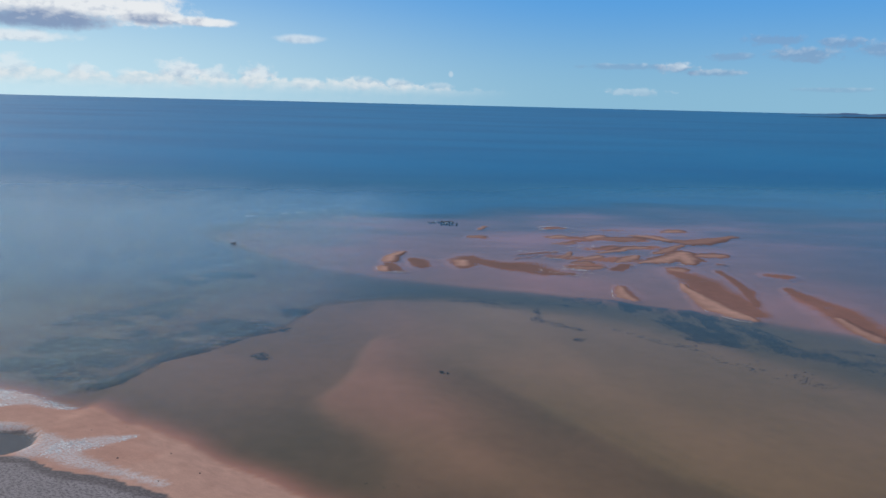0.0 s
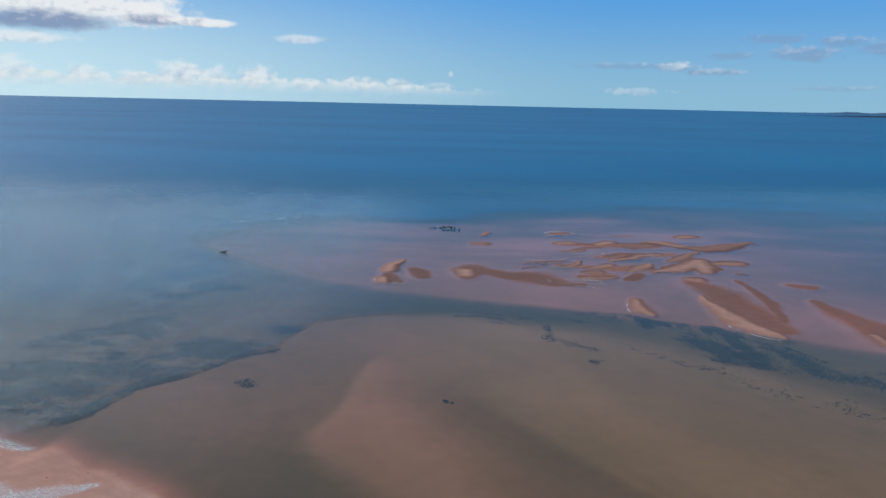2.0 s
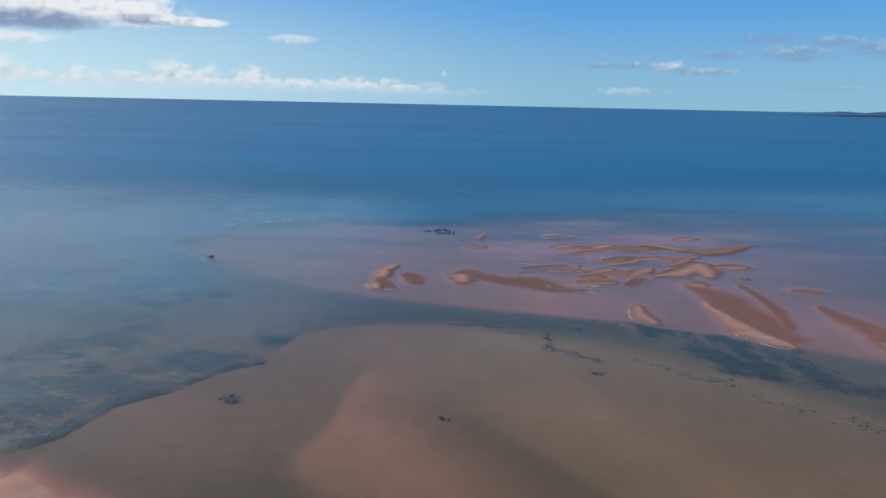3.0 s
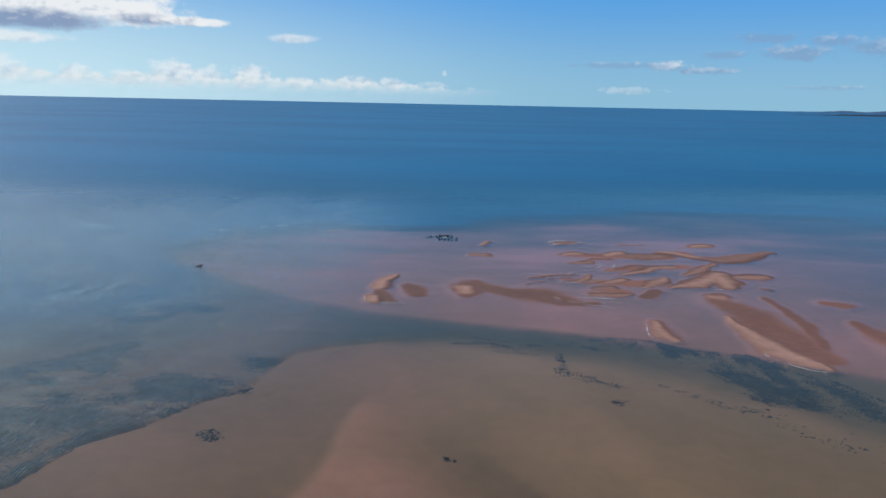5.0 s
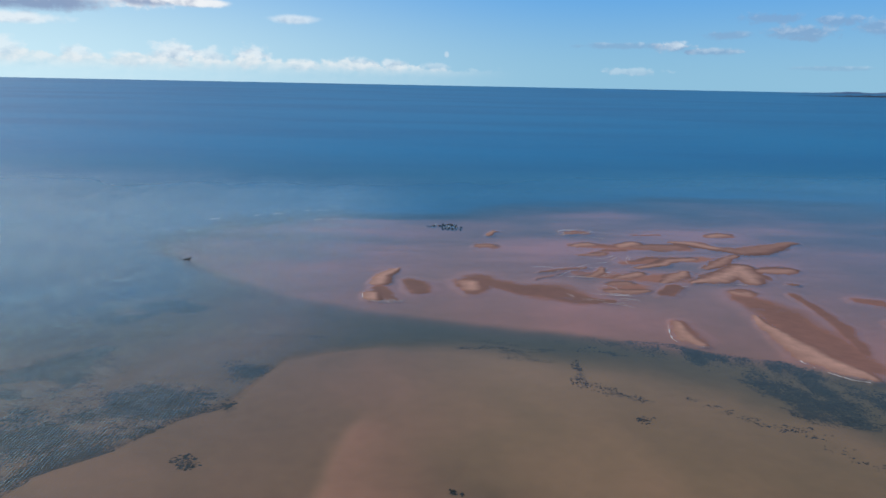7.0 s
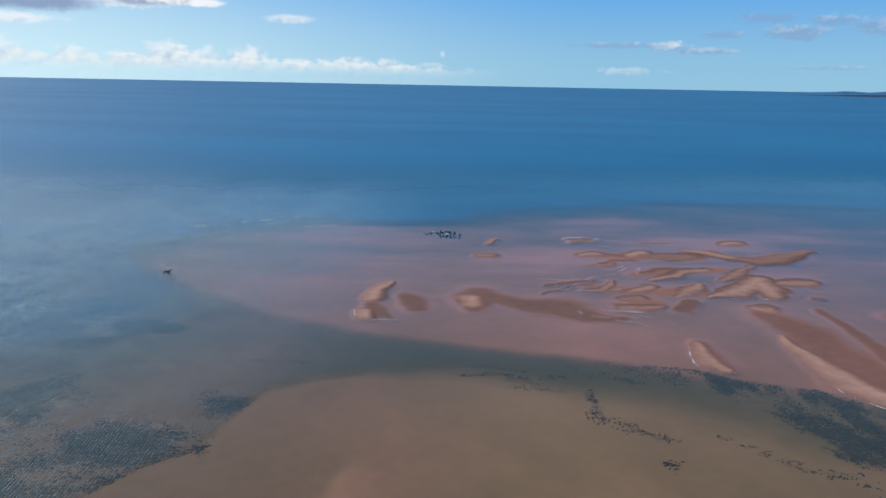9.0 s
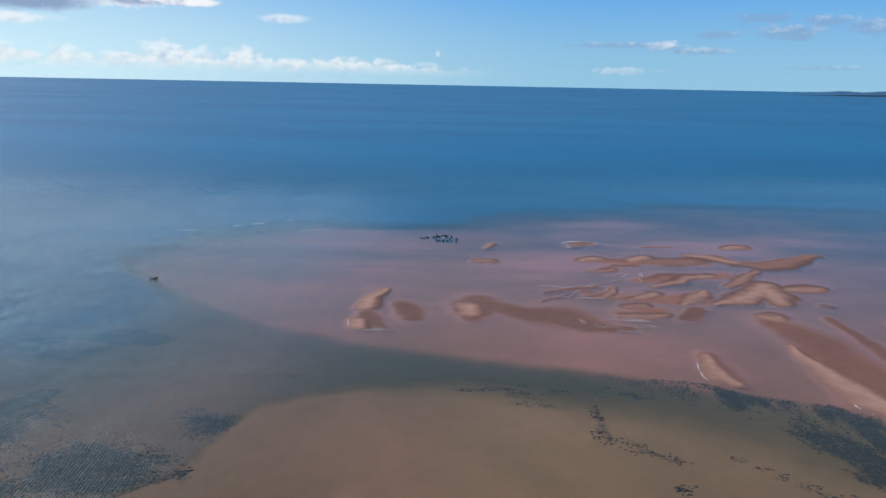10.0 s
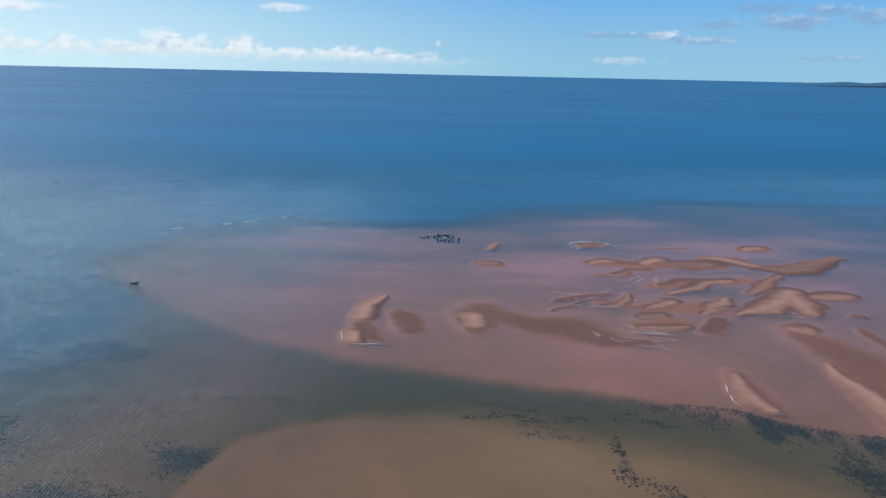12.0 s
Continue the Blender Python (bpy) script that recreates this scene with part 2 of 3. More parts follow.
    net.links.new(under.outputs[0], top.inputs[1]), net.links.new(gloss.outputs[0], top.inputs[2])
    net.links.new(top.outputs[0], out.inputs[0])
    return mat


ABSORB, MURK = (0.27, 0.20, 0.25), 0.26
# the last colour is deep water with cloud shadow painted in
BODY_SHALLOW, BODY_MID, BODY_DEEP, BODY_SHADED = (0.066, 0.103, 0.085), (0.03, 0.185, 0.31), (0.0, 0.20, 0.40), (0.0, 0.14, 0.31)


def plain_material(name, colour, other, scale, rough=0.85, relief=0.03):
    mat, net, out = material(name)
    p = place_of(net)
    n1, n2 = net.noise(p, scale, 5.0), net.noise(p, scale * 7, 3.0)
    mixed = net.math("ADD", net.math("MULTIPLY", n1, 0.7), net.math("MULTIPLY", n2, 0.3))
    surface(net, out, net.mix(net.step(mixed, 0.35, 0.65), colour, other), rough, net.bump(n2, relief))
    return mat


SAND, WATER = sand_material(), water_material()
WEED = plain_material("seagrass", (0.044, 0.032, 0.030), (0.105, 0.08, 0.066), 0.5)
FOAM = plain_material("foam", (0.80, 0.76, 0.72), (0.58, 0.53, 0.50), 1.2, 0.6)
ROCK = plain_material("dark_rock", (0.012, 0.012, 0.014), (0.05, 0.048, 0.045), 1.5)
PALE_ROCK = plain_material("pale_rock", (0.45, 0.45, 0.44), (0.65, 0.64, 0.62), 1.5)
BARK = plain_material("weathered_wood", (0.025, 0.02, 0.018), (0.07, 0.055, 0.045), 2.0)
# both far shores have the blue of distance haze mixed into their colours
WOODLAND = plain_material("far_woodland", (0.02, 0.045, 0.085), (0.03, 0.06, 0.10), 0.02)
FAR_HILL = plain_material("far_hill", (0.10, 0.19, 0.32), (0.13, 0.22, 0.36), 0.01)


# ---- shapes shared by sea bed and water ----
def smooth(v, lo, hi):
    u = np.clip((v - lo) / (hi - lo), 0, 1)
    return u * u * (3 - 2 * u)


def value_noise(x, y, size, seed):
    table = np.random.RandomState(seed).rand(256, 256)
    u, v = x / size, y / size
    i, j = np.floor(u).astype(int), np.floor(v).astype(int)
    fu, fv = u - i, v - j
    fu, fv = fu * fu * (3 - 2 * fu), fv * fv * (3 - 2 * fv)
    a, b = table[i % 256, j % 256], table[(i + 1) % 256, j % 256]
    c, d = table[i % 256, (j + 1) % 256], table[(i + 1) % 256, (j + 1) % 256]
    return (a * (1 - fu) + b * fu) * (1 - fv) + (c * (1 - fu) + d * fu) * fv


def fbm(x, y, size, seed, octaves=4):
    """Noise about 0, within about -1 to 1."""
    total = 0
    for k in range(octaves):
        total = total + (value_noise(x, y, size / 2**k, seed + k) * 2 - 1) * 0.55**k
    return total


def line_at(x, stops):
    return np.interp(x, [a for a, _ in stops], [b for _, b in stops])


def along(x, y, spine):
    """Distance over half width to a line of (x, y, half width), and the way along it from 0 to 1."""
    best, where = np.full(np.shape(x), 1e9), np.zeros(np.shape(x))
    count = max(len(spine) - 1, 1)
    for k in range(count):
        (ax, ay, aw), (bx, by, bw) = spine[k], spine[min(k + 1, len(spine) - 1)]
        dx, dy = bx - ax, by - ay
        s = np.clip(((x - ax) * dx + (y - ay) * dy) / max(dx * dx + dy * dy, 1e-9), 0, 1)
        q = np.hypot(x - ax - s * dx, y - ay - s * dy) / (aw + (bw - aw) * s)
        near = q < best
        best, where = np.where(near, q, best), np.where(near, (k + s) / count, where)
    return best, where


# outer shoal: its landward and seaward edges
SHOAL_LOW = [(-122, 338), (-103, 314), (-85, 292), (-71, 278), (-43, 255), (-18, 243), (1, 236), (23, 230), (48, 221), (75, 211), (100, 198), (130, 180), (200, 140)]
SHOAL_UP = [(-122, 338), (-112, 358), (-100, 370), (-79, 380), (-53, 402), (-25, 394), (-6, 396), (29, 412), (77, 436), (153, 460), (216, 470), (400, 470)]
# inner flat: its seaward edge
FLAT_TOP = [(-110, 110), (-80, 133), (-68, 147), (-64, 160), (-56, 168), (-49, 180), (-42, 186), (-38, 203), (-35, 211), (-29, 214), (-15, 220), (0, 222), (13, 218), (23, 215), (43, 208), (55, 197), (70, 183), (100, 150), (200, 60)]
SHORE = [(-200, 180), (-130, 155), (-90, 140), (-83, 138), (-75, 133), (-69.5, 131.5), (-67.5, 134), (-65, 132.5), (-58, 126), (-53, 124), (-44, 119), (-35, 111), (-20, 102), (20, 78), (100, 20), (400, -250)]
SILT_TOP = [(-200, 118), (-90, 111), (-73, 111.5), (-68, 111), (-61, 107), (-54, 105), (-48, 103), (-42, 101), (-20, 88), (100, 10)]
# crusts of dried foam on the beach
CRUSTS = [
    [(-95, 140, 3), (-88, 137, 3.2), (-81, 135, 2.6), (-72, 132, 1.0)],
    [(-92, 131, 2), (-84, 131.5, 1.6), (-80, 133, 0.8)],
    [(-68, 113.5, 3.0), (-64, 114, 2.8), (-58, 117, 2.0), (-54, 119.5, 0.8)],
    [(-69, 118, 1.2), (-65, 114, 2.5), (-60, 110, 1.8), (-52, 107, 0.9), (-42, 103, 0.7)],
    [(-90, 123, 0.8), (-76, 122, 0.8), (-69, 118, 0.9)],
]
TONGUE_LEFT = [(80, 34), (107, 5), (117, -7), (126, -18), (134, -23.5), (141, -25), (148, -22), (158, -20), (178, -18), (186, -15)]
TONGUE_RIGHT = [(80, 52), (107, 22), (122, 8), (142, -2), (170, -10), (186, -13)]
FURROW_EDGE = [(80, 63), (105, 47), (112, 40), (122, 33), (132, 25), (144, 17), (156, 9), (163, 3), (170, -4)]


def lift(y):
    """The far sea bends so that its edge lies as high as the horizon."""
    return 38.6 * np.clip((np.abs(y) - 1500) / 3350, 0, 1) ** 2


def sea_bed(x, y):
    """Height, and how pink, dry, silty and crusted the sand is."""
    warp = fbm(x, y, 40, 3)
    fine = fbm(x, y, 9, 11)
    low = line_at(x, SHOAL_LOW) + fine * 0.7
    up = line_at(x, SHOAL_UP) + warp * 9.0 + fine * 3.0
    fade = np.interp(x, [-60, 0, 80, 200], [42, 46, 80, 150])
    ease = np.interp(x, [-115, -95, -60], [4.0, 2.2, 1.0])
    shoal = smooth((y - low) / ease, -4.5, 3.0) * smooth((up - y) / fade + 0.12 * fbm(x * 0.3, y, 18, 51), -1.0, 0.75) * smooth(x + warp * 6, -136, -92)
    flat_top = line_at(x, FLAT_TOP) + fine * 0.8
    soft = np.interp(x, [-45, -20, 10], [1.3, 2.5, 10.0])
    flat = smooth(flat_top - y, -soft, soft)
    inner = smooth(low + 12 - y, -20, 20)
    sea = 4.6 + 9.0 * smooth(y, 380, 900) + 2.5 * smooth(y, 390, 560)
    lagoon = np.interp(x, [-150, -60, -20, 20, 60], [1.5, 1.05, 1.55, 1.75, 1.0])
    lagoon = lagoon + 1.9 * smooth(y, 190, 262) * smooth(-x, 38, 95)
    base = -(sea * (1 - inner) + lagoon * inner) + warp * 0.2
    shoal_z = -0.42 + warp * 0.16 + fine * 0.03 - 0.8 * smooth(x, 95, 200) - np.interp(x, [-20, 60], [0.5, 0.3]) * smooth(y, 300, 420) - 0.65 * smooth(-x, 10, 115)
    shoal_z = shoal_z + (0.1 + 0.2 * smooth(y, 250, 330)) * fbm(x * 0.3 + y * 0.1, y, 16, 31) + 0.45 * smooth(x, 60, 130) * smooth(y, 270, 340) * fbm(x * 0.35, y, 24, 33)
    shoal_z = np.minimum(shoal_z, -0.2 + 0.25 * (shoal_z + 0.2))
    to_left, to_right = x - np.interp(y, *zip(*TONGUE_LEFT)) + fine * 0.6, np.interp(y, *zip(*TONGUE_RIGHT)) - x
    tongue = smooth(to_left / np.interp(y, [115, 140], [5.0, 1.0]), -1.5, 2.0) * smooth(to_right, -11, 9) * smooth(y, 187, 176)
    side = np.interp(y, *zip(*FURROW_EDGE)) - x + fine * 0.5
    furrow = smooth(side, -0.5, 1.2) * smooth(side, 20, 3) * smooth(y, 172, 150)
    ribs = smooth(np.abs(side + 3.2), 1.2, 0.2) * smooth(y, 138, 128) + 0.7 * smooth(np.abs(side + 8.5), 1.2, 0.2) * smooth(y, 130, 124) * smooth(y, 112, 118)
    tan = smooth(side / np.interp(y, [140, 170], [1.5, 14.0]), 1.0, -1.5)
    flat_z = -0.7 + warp * 0.12 + 0.1 * fbm(x * 0.8 + y * 0.5, (y - x * 0.6) * 0.35, 13, 61) + 0.36 * tongue - 0.22 * furrow * (1 - tongue) + 0.28 * tan - 0.2 * ribs - 0.4 * smooth(y, 150, 118) * smooth(-x, 5, 15) * (1 - tongue)
    z = base * (1 - shoal) + shoal_z * shoal
    z = z * (1 - flat) + flat_z * flat
    inland = line_at(x, SHORE) + fine * 0.5 - y
    beach = smooth(inland, -10, 2)
    z = z * (1 - beach) + np.clip(np.where(inland > 0, inland * 0.11, inland * 0.05), -0.6, 0.9) * beach
    pond, _ = along(x, y, [(-92, 117, 5.5), (-75, 116.3, 4.6)])
    z = z - smooth(pond, 1.3, 0.85) * (np.clip(z, 0, 2) + 0.35)
    pink = 0.36 * flat * (1 - tan) * (1 - 0.7 * tongue * smooth(y, 142, 112)) + 0.16 * tongue * flat + shoal * (0.88 + 0.12 * warp) + 0.5 * inner * (1 - flat) * (1 - shoal) * smooth(-x, 10, 50)
    pink = np.clip(pink + 0.45 * smooth(inland, -10, -1), 0, 1)
    dry = smooth(inland, -0.1, 0.5) * (1 - 0.35 * smooth(fbm(x, y, 16, 71), 0.0, 0.9))
    silt = np.maximum(smooth(line_at(x, SILT_TOP) + fine * 0.6 - y, -0.6, 0.8) * smooth(inland, 5, 8) * smooth(-x, 36, 43) * (1 + smooth(line_at(x, SILT_TOP) + 0.5 * fine - y, 1.6, 2.8)), smooth(pond, 1.15, 1.0))
    crust = 0
    for k, spine in enumerate(CRUSTS):
        crust = np.maximum(crust, smooth(along(x + fine * 0.6, y + warp * 0.5, spine)[0], 1.35, 0.6))
    return z, pink, dry, silt, crust * (1 - smooth(pond, 1.15, 1.0))


BARS = []


def nearest(x, y, spine):
    """Distance to a line of (x, y, half width) over its half width, and the way out from it, also over the half width."""
    best, out_x, out_y = np.full(np.shape(x), 1e9), np.zeros(np.shape(x)), np.zeros(np.shape(x))
    for (ax, ay, aw), (bx, by, bw) in zip(spine, spine[1:]):
        dx, dy = bx - ax, by - ay
        s = np.clip(((x - ax) * dx + (y - ay) * dy) / max(dx * dx + dy * dy, 1e-9), 0, 1)
        w = aw + (bw - aw) * s
        ox, oy = (x - ax - s * dx) / w, (y - ay - s * dy) / w
        q = np.hypot(ox, oy)
        near = q < best
        best, out_x, out_y = np.where(near, q, best), np.where(near, ox, out_x), np.where(near, oy, out_y)
    return best, out_x, out_y


def bars_over(x, y, bed):
    """Height of the sand with all its bars, how wet and brown and how dry it is, and which bar each place belongs to."""
    wx, wy = x + fbm(x, y, 7, 2, 4) * 0.6, y + fbm(x, y, 8, 9, 4) * 1.3
    mottle = fbm(x, y, 6, 40, 4) + 0.6 * fbm(x * 0.5, y, 2.4, 60, 4)
    height, wet, dry = bed.copy(), np.zeros(np.shape(x)), np.zeros(np.shape(x))
    owner, most, spread = np.full(np.shape(x), -1), np.full(np.shape(x), 0.03), np.zeros(np.shape(x))
    for k, bar in enumerate(BARS):
        x0, x1, y0, y1 = bar["box"]
        near = (x > x0) & (x < x1) & (y > y0) & (y < y1)
        if not near.any():
            continue
        q, ox, oy = nearest(wx[near], wy[near], bar["spine"])
        front = ox * bar["lean"][0] + oy * bar["lean"][1]
        blur = np.clip(bar["soft"] * (0.8 - 0.4 * front), 0.3, 1.3)
        q = np.maximum(q + 0.14 * mottle[near], 0)
        cover = smooth(q, 1 + 1.5 * blur, 1 - 0.5 * blur)
        stain = smooth(q, 1 + 0.9 * blur, 1 - 0.75 * blur)
        rise = 0.55 * bar["top"] * np.clip(1 - q**1.8, 0, 1) + bar["level"] + mottle[near] * 0.015
        height[near] = np.maximum(height[near], bed[near] * (1 - cover) + rise * cover)
        brow = bar["brow"] * smooth(q, 0.6, 0.95) * smooth(q, 1.4, 1.0) * smooth(front, 0.15, -0.6) * (bar["top"] > 0.03)
        wet[near] = np.maximum(wet[near], stain * bar["brown"] + brow)
        dry[near] = np.maximum(dry[near], bar["pale"] * smooth(1 - q + 0.5 * front + 0.1 * mottle[near], 0.1, 1.0) * smooth(q, 1.15, 0.75))
        spread[near] = np.maximum(spread[near], cover)
        mine = np.zeros(np.shape(x))
        mine[near] = np.where(cover > 0.03, 3 - q, 0)
        owner, most = np.where(mine > most, k, owner), np.maximum(mine, most)
    return height, wet, dry, owner, spread


def bar_of(label, spine, top=0.28, pale=1.0, brown=0.9, soft=1.0, lean=(-0.45, -0.9), level=0.015, brow=0.55):
    """A low bar of sand along a spine of (x, y, half width); lean points to its steep, dry edge."""
    reach = max(w for _, _, w in spine) * 3.0 + 4
    box = (min(p[0] for p in spine) - reach, max(p[0] for p in spine) + reach, min(p[1] for p in spine) - reach, max(p[1] for p in spine) + reach)
    BARS.append(dict(label=label, spine=spine, top=top, pale=pale, brown=brown, soft=soft, lean=lean, level=level, brow=brow, box=box))


def awash(label, spine, brown=0.75, soft=1.2):
    """Wet sand that the water just covers or leaves."""
    bar_of(label, spine, 0.0, 0.0, brown, soft, (-0.2, -0.4), 0.008)


def sheet(name, xs, ys, z, mat, keep=None, **masks):
    """A grid mesh over the lines xs and ys, where it is to be kept, with heights z and named masks on its points."""
    nx, ny = len(xs), len(ys)
    gx, gy = np.meshgrid(xs, ys)
    co = np.stack([gx, gy, z], -1).reshape(-1, 3)
    i = (np.arange(ny - 1)[:, None] * nx + np.arange(nx - 1)).ravel()
    faces = np.stack([i, i + 1, i + nx + 1, i + nx], -1)
    if keep is not None:
        faces = faces[keep.ravel()[faces].all(1)]
        used = np.unique(faces)
        order = np.zeros(len(co), int)
        order[used] = np.arange(len(used))
        faces, co = order[faces], co[used]
        masks = {key: np.asarray(values).ravel()[used] for key, values in masks.items()}
    me = bpy.data.meshes.new(name)
    me.vertices.add(len(co)), me.loops.add(faces.size), me.polygons.add(len(faces))
    me.vertices.foreach_set("co", co.ravel())
    me.loops.foreach_set("vertex_index", faces.ravel())
    me.polygons.foreach_set("loop_start", np.arange(0, faces.size, 4))
    me.update(calc_edges=True)
    me.polygons.foreach_set("use_smooth", np.ones(len(faces), bool))
    for key, values in masks.items():
        me.attributes.new(key, "FLOAT", "POINT").data.foreach_set("value", np.asarray(values, np.float32).ravel())
    me.materials.append(mat)
    me.update()
    return new(name, me)


def widened(mask):
    wide = mask.copy()
    wide[1:] |= mask[:-1]
    wide[:-1] |= mask[1:]
    wide[:, 1:] |= mask[:, :-1]
    wide[:, :-1] |= mask[:, 1:]
    return wide


def sandbar(k):
    bar = BARS[k]
    x0, x1, y0, y1 = bar["box"]
    xs, ys = np.arange(x0, x1, 0.5), np.arange(y0, y1, 0.5)
    gx, gy = np.meshgrid(xs, ys)
    bed = sea_bed(gx, gy)
    z, wet, dry, owner, _ = bars_over(gx, gy, bed[0])
    grown = np.zeros(np.shape(z), bool)
    mx, my, _ = bar["spine"][len(bar["spine"]) // 2]
    seed = np.where(owner == k, np.hypot(gx - mx, gy - my), 1e9)
    grown.flat[np.argmin(seed)] = True
    count = 0
    while count < grown.sum():  # one piece, grown from the middle
        count = grown.sum()
        for _ in range(4):
            grown = widened(grown) & (owner == k)
    grown = widened(grown)  # a rim that overlaps its neighbours, each at its own few millimetres
    ob = sheet("sandbar", xs, ys, z + 0.004 * (k % 5), SAND, pink=bed[1], dry=dry, silt=0 * z, crust=0 * z, bar=wet, weed=0 * z, keep=grown)
    return tagged(ob, bar["label"], "sandbar", "sandbars on the shoal")


# ---- sandbars ----
PALE = "pale sandbar with a dry crown, ringed by shallow water"
BROWN = "wet brown sandbar just above the shallow water"
FILM = "brown shallows of wet sand barely awash"
bar_of("pale curved sandbar with a wet brown rim", [(-20.2, 272.6, 3.5), (-19.2, 281.1, 3.3), (-17.0, 287.6, 2.2), (-15.2, 290.6, 0.9)], 0.3, soft=0.7, lean=(-0.9, -0.3))
bar_of("small pale sandbar edged with white foam", [(-21.2, 259.6, 3.2), (-19.8, 255.4, 2.6)], 0.28, soft=0.6, lean=(-0.8, -0.5))
awash(FILM, [(-19.6, 266.5, 2.8), (-17.4, 258.5, 3.0), (-14.4, 255.0, 1.5)], 1.0, 0.8)
awash(BROWN, [(-10.9, 275.1, 3.4), (-8.6, 271.0, 4.0), (-7.2, 264.3, 3.3)], 1.0, 0.8)
bar_of("rounded pale sandbar on a broad wet brown apron", [(7.2, 274.8, 4.6), (7.8, 267.8, 4.0)], 0.26, soft=1.3, lean=(-0.3, -0.4))
awash(FILM, [(5.0, 270.7, 2.8), (9.7, 280.3, 4.3), (12.6, 276.2, 4.1), (7.7, 264.0, 3.0)], 0.9, 1.0)
awash("long wet brown tail of sand barely above water", [(13.7, 274.1, 4.0), (22.4, 268.5, 6.2), (30.9, 265.0, 8.6), (35.8, 259.7, 6.7), (42.3, 256.5, 2.9), (46.4, 255.8, 2.0)], 0.95, 0.8)
bar_of("small pale islet of dry sand", [(17.9, 346.5, 1.7), (20.3, 353.0, 1.9)], 0.2, 0.8, soft=0.8)
bar_of("small brown islet with a pale crown", [(13.1, 326.0, 2.9), (16.6, 326.2, 3.2)], 0.12, 0.55, soft=0.7)
bar_of("low brown islet ringed by breaking foam", [(50.8, 354.5, 3.3), (56.8, 356.0, 3.3)], 0.04, 0.2, 0.75, 0.8)
bar_of(PALE, [(50.0, 330.8, 2.4), (56.0, 332.8, 3.4)], 0.22, soft=0.8)
awash(FILM, [(58.5, 331.3, 2.4), (63.8, 330.0, 3.0)], 0.8)
bar_of(PALE, [(67.7, 331.0, 4.0), (73.1, 334.8, 4.4)], 0.22, soft=1.0)
awash(FILM, [(58.8, 321.6, 1.6), (66.2, 322.9, 2.6)], 0.85)
bar_of(BROWN, [(74.1, 329.8, 4.8), (81.3, 328.6, 6.7), (88.7, 329.9, 6.0)], 0.1, 0.35, soft=0.8)
bar_of("long ridge of sand, pale along its crown", [(89.8, 338.5, 2.6), (97.1, 334.6, 5.3), (103.0, 329.1, 4.4)], 0.26, soft=0.8, lean=(-0.3, 0.6))
bar_of("long brown tongue of sand with a thin pale tip", [(103.1, 328.3, 4.7), (110.7, 324.0, 7.0), (119.7, 327.7, 5.8), (131.2, 336.8, 3.5), (139.1, 340.8, 2.0)], 0.14, 0.4, soft=0.6, lean=(-0.3, 0.7))
bar_of("small pale islet of dry sand", [(110.0, 351.8, 3.4), (115.3, 354.1, 4.2)], 0.24, soft=0.7)
awash(BROWN, [(76.8, 351.4, 0.9), (88.1, 353.2, 0.9)], 0.7)
bar_of("thin pale sliver of sand in the shallows", [(47.9, 312.7, 0.9), (56.7, 316.9, 2.1)], 0.12, 0.6, soft=0.9)
bar_of(PALE, [(65.3, 296.1, 1.8), (72.3, 301.6, 2.8), (78.6, 306.0, 3.2), (84.2, 309.1, 2.9), (88.2, 311.4, 2.6)], 0.2, 0.8, soft=0.8)
awash(FILM, [(65.5, 306.6, 1.4), (73.7, 310.6, 1.8), (81.2, 311.0, 1.8)], 0.9, 0.8)
bar_of(BROWN, [(88.4, 297.3, 1.9), (93.4, 302.8, 3.2), (98.6, 309.2, 2.6), (105.7, 316.0, 1.8)], 0.16, 0.55, soft=0.6)
bar_of("broad pale sandbar with a wet brown brow", [(77.8, 278.7, 1.5), (87.1, 284.1, 5.3), (95.8, 291.5, 6.8), (100.5, 299.2, 5.3), (98.3, 286.9, 6.0), (97.3, 280.2, 3.7)], 0.34, soft=0.5, lean=(-0.2, -0.7))
bar_of(PALE, [(106.7, 294.5, 3.4), (112.3, 296.0, 5.0), (115.9, 296.2, 3.3)], 0.24, 0.7, soft=0.6, lean=(-0.5, -0.85))
bar_of(BROWN, [(107.9, 279.6, 1.7), (109.3, 279.1, 1.9)], 0.1, 0.25, soft=0.7)
bar_of(PALE, [(86.4, 268.4, 2.2), (90.3, 268.1, 3.1)], 0.17, 0.75, soft=1.2)
bar_of(PALE, [(68.5, 278.8, 1.5), (71.6, 282.2, 3.1), (75.5, 285.8, 3.5), (78.6, 290.6, 2.2)], 0.24, 0.85, soft=0.8)
awash(FILM, [(70.2, 273.6, 3.1), (65.2, 264.6, 3.0)], 0.95, 0.6)
bar_of(PALE, [(54.1, 281.9, 1.2), (58.5, 284.4, 3.2), (62.9, 289.2, 2.9)], 0.2, 0.8, soft=0.8)
bar_of(BROWN, [(51.4, 275.9, 1.9), (56.6, 276.6, 2.7)], 0.14, 0.5, soft=1.0)
bar_of(PALE, [(49.0, 266.7, 2.3), (53.9, 267.0, 3.2), (60.0, 269.2, 2.0)], 0.16, 0.65, soft=1.1)
bar_of("small curled crescent of pale sand", [(41.6, 283.6, 0.9), (46.5, 284.9, 2.2), (50.4, 289.8, 2.0), (52.8, 295.4, 1.2)], 0.17, 0.7, soft=0.7)
awash(FILM, [(30.3, 289.4, 0.9), (37.2, 292.1, 1.6), (46.3, 295.1, 1.2)], 0.85, 0.9)
awash(FILM, [(28.5, 281.2, 0.8), (34.0, 283.2, 1.2)], 0.75, 1.0)
awash(FILM, [(36.0, 286.6, 0.6), (45.0, 290.0, 0.7)], 0.8, 1.0)
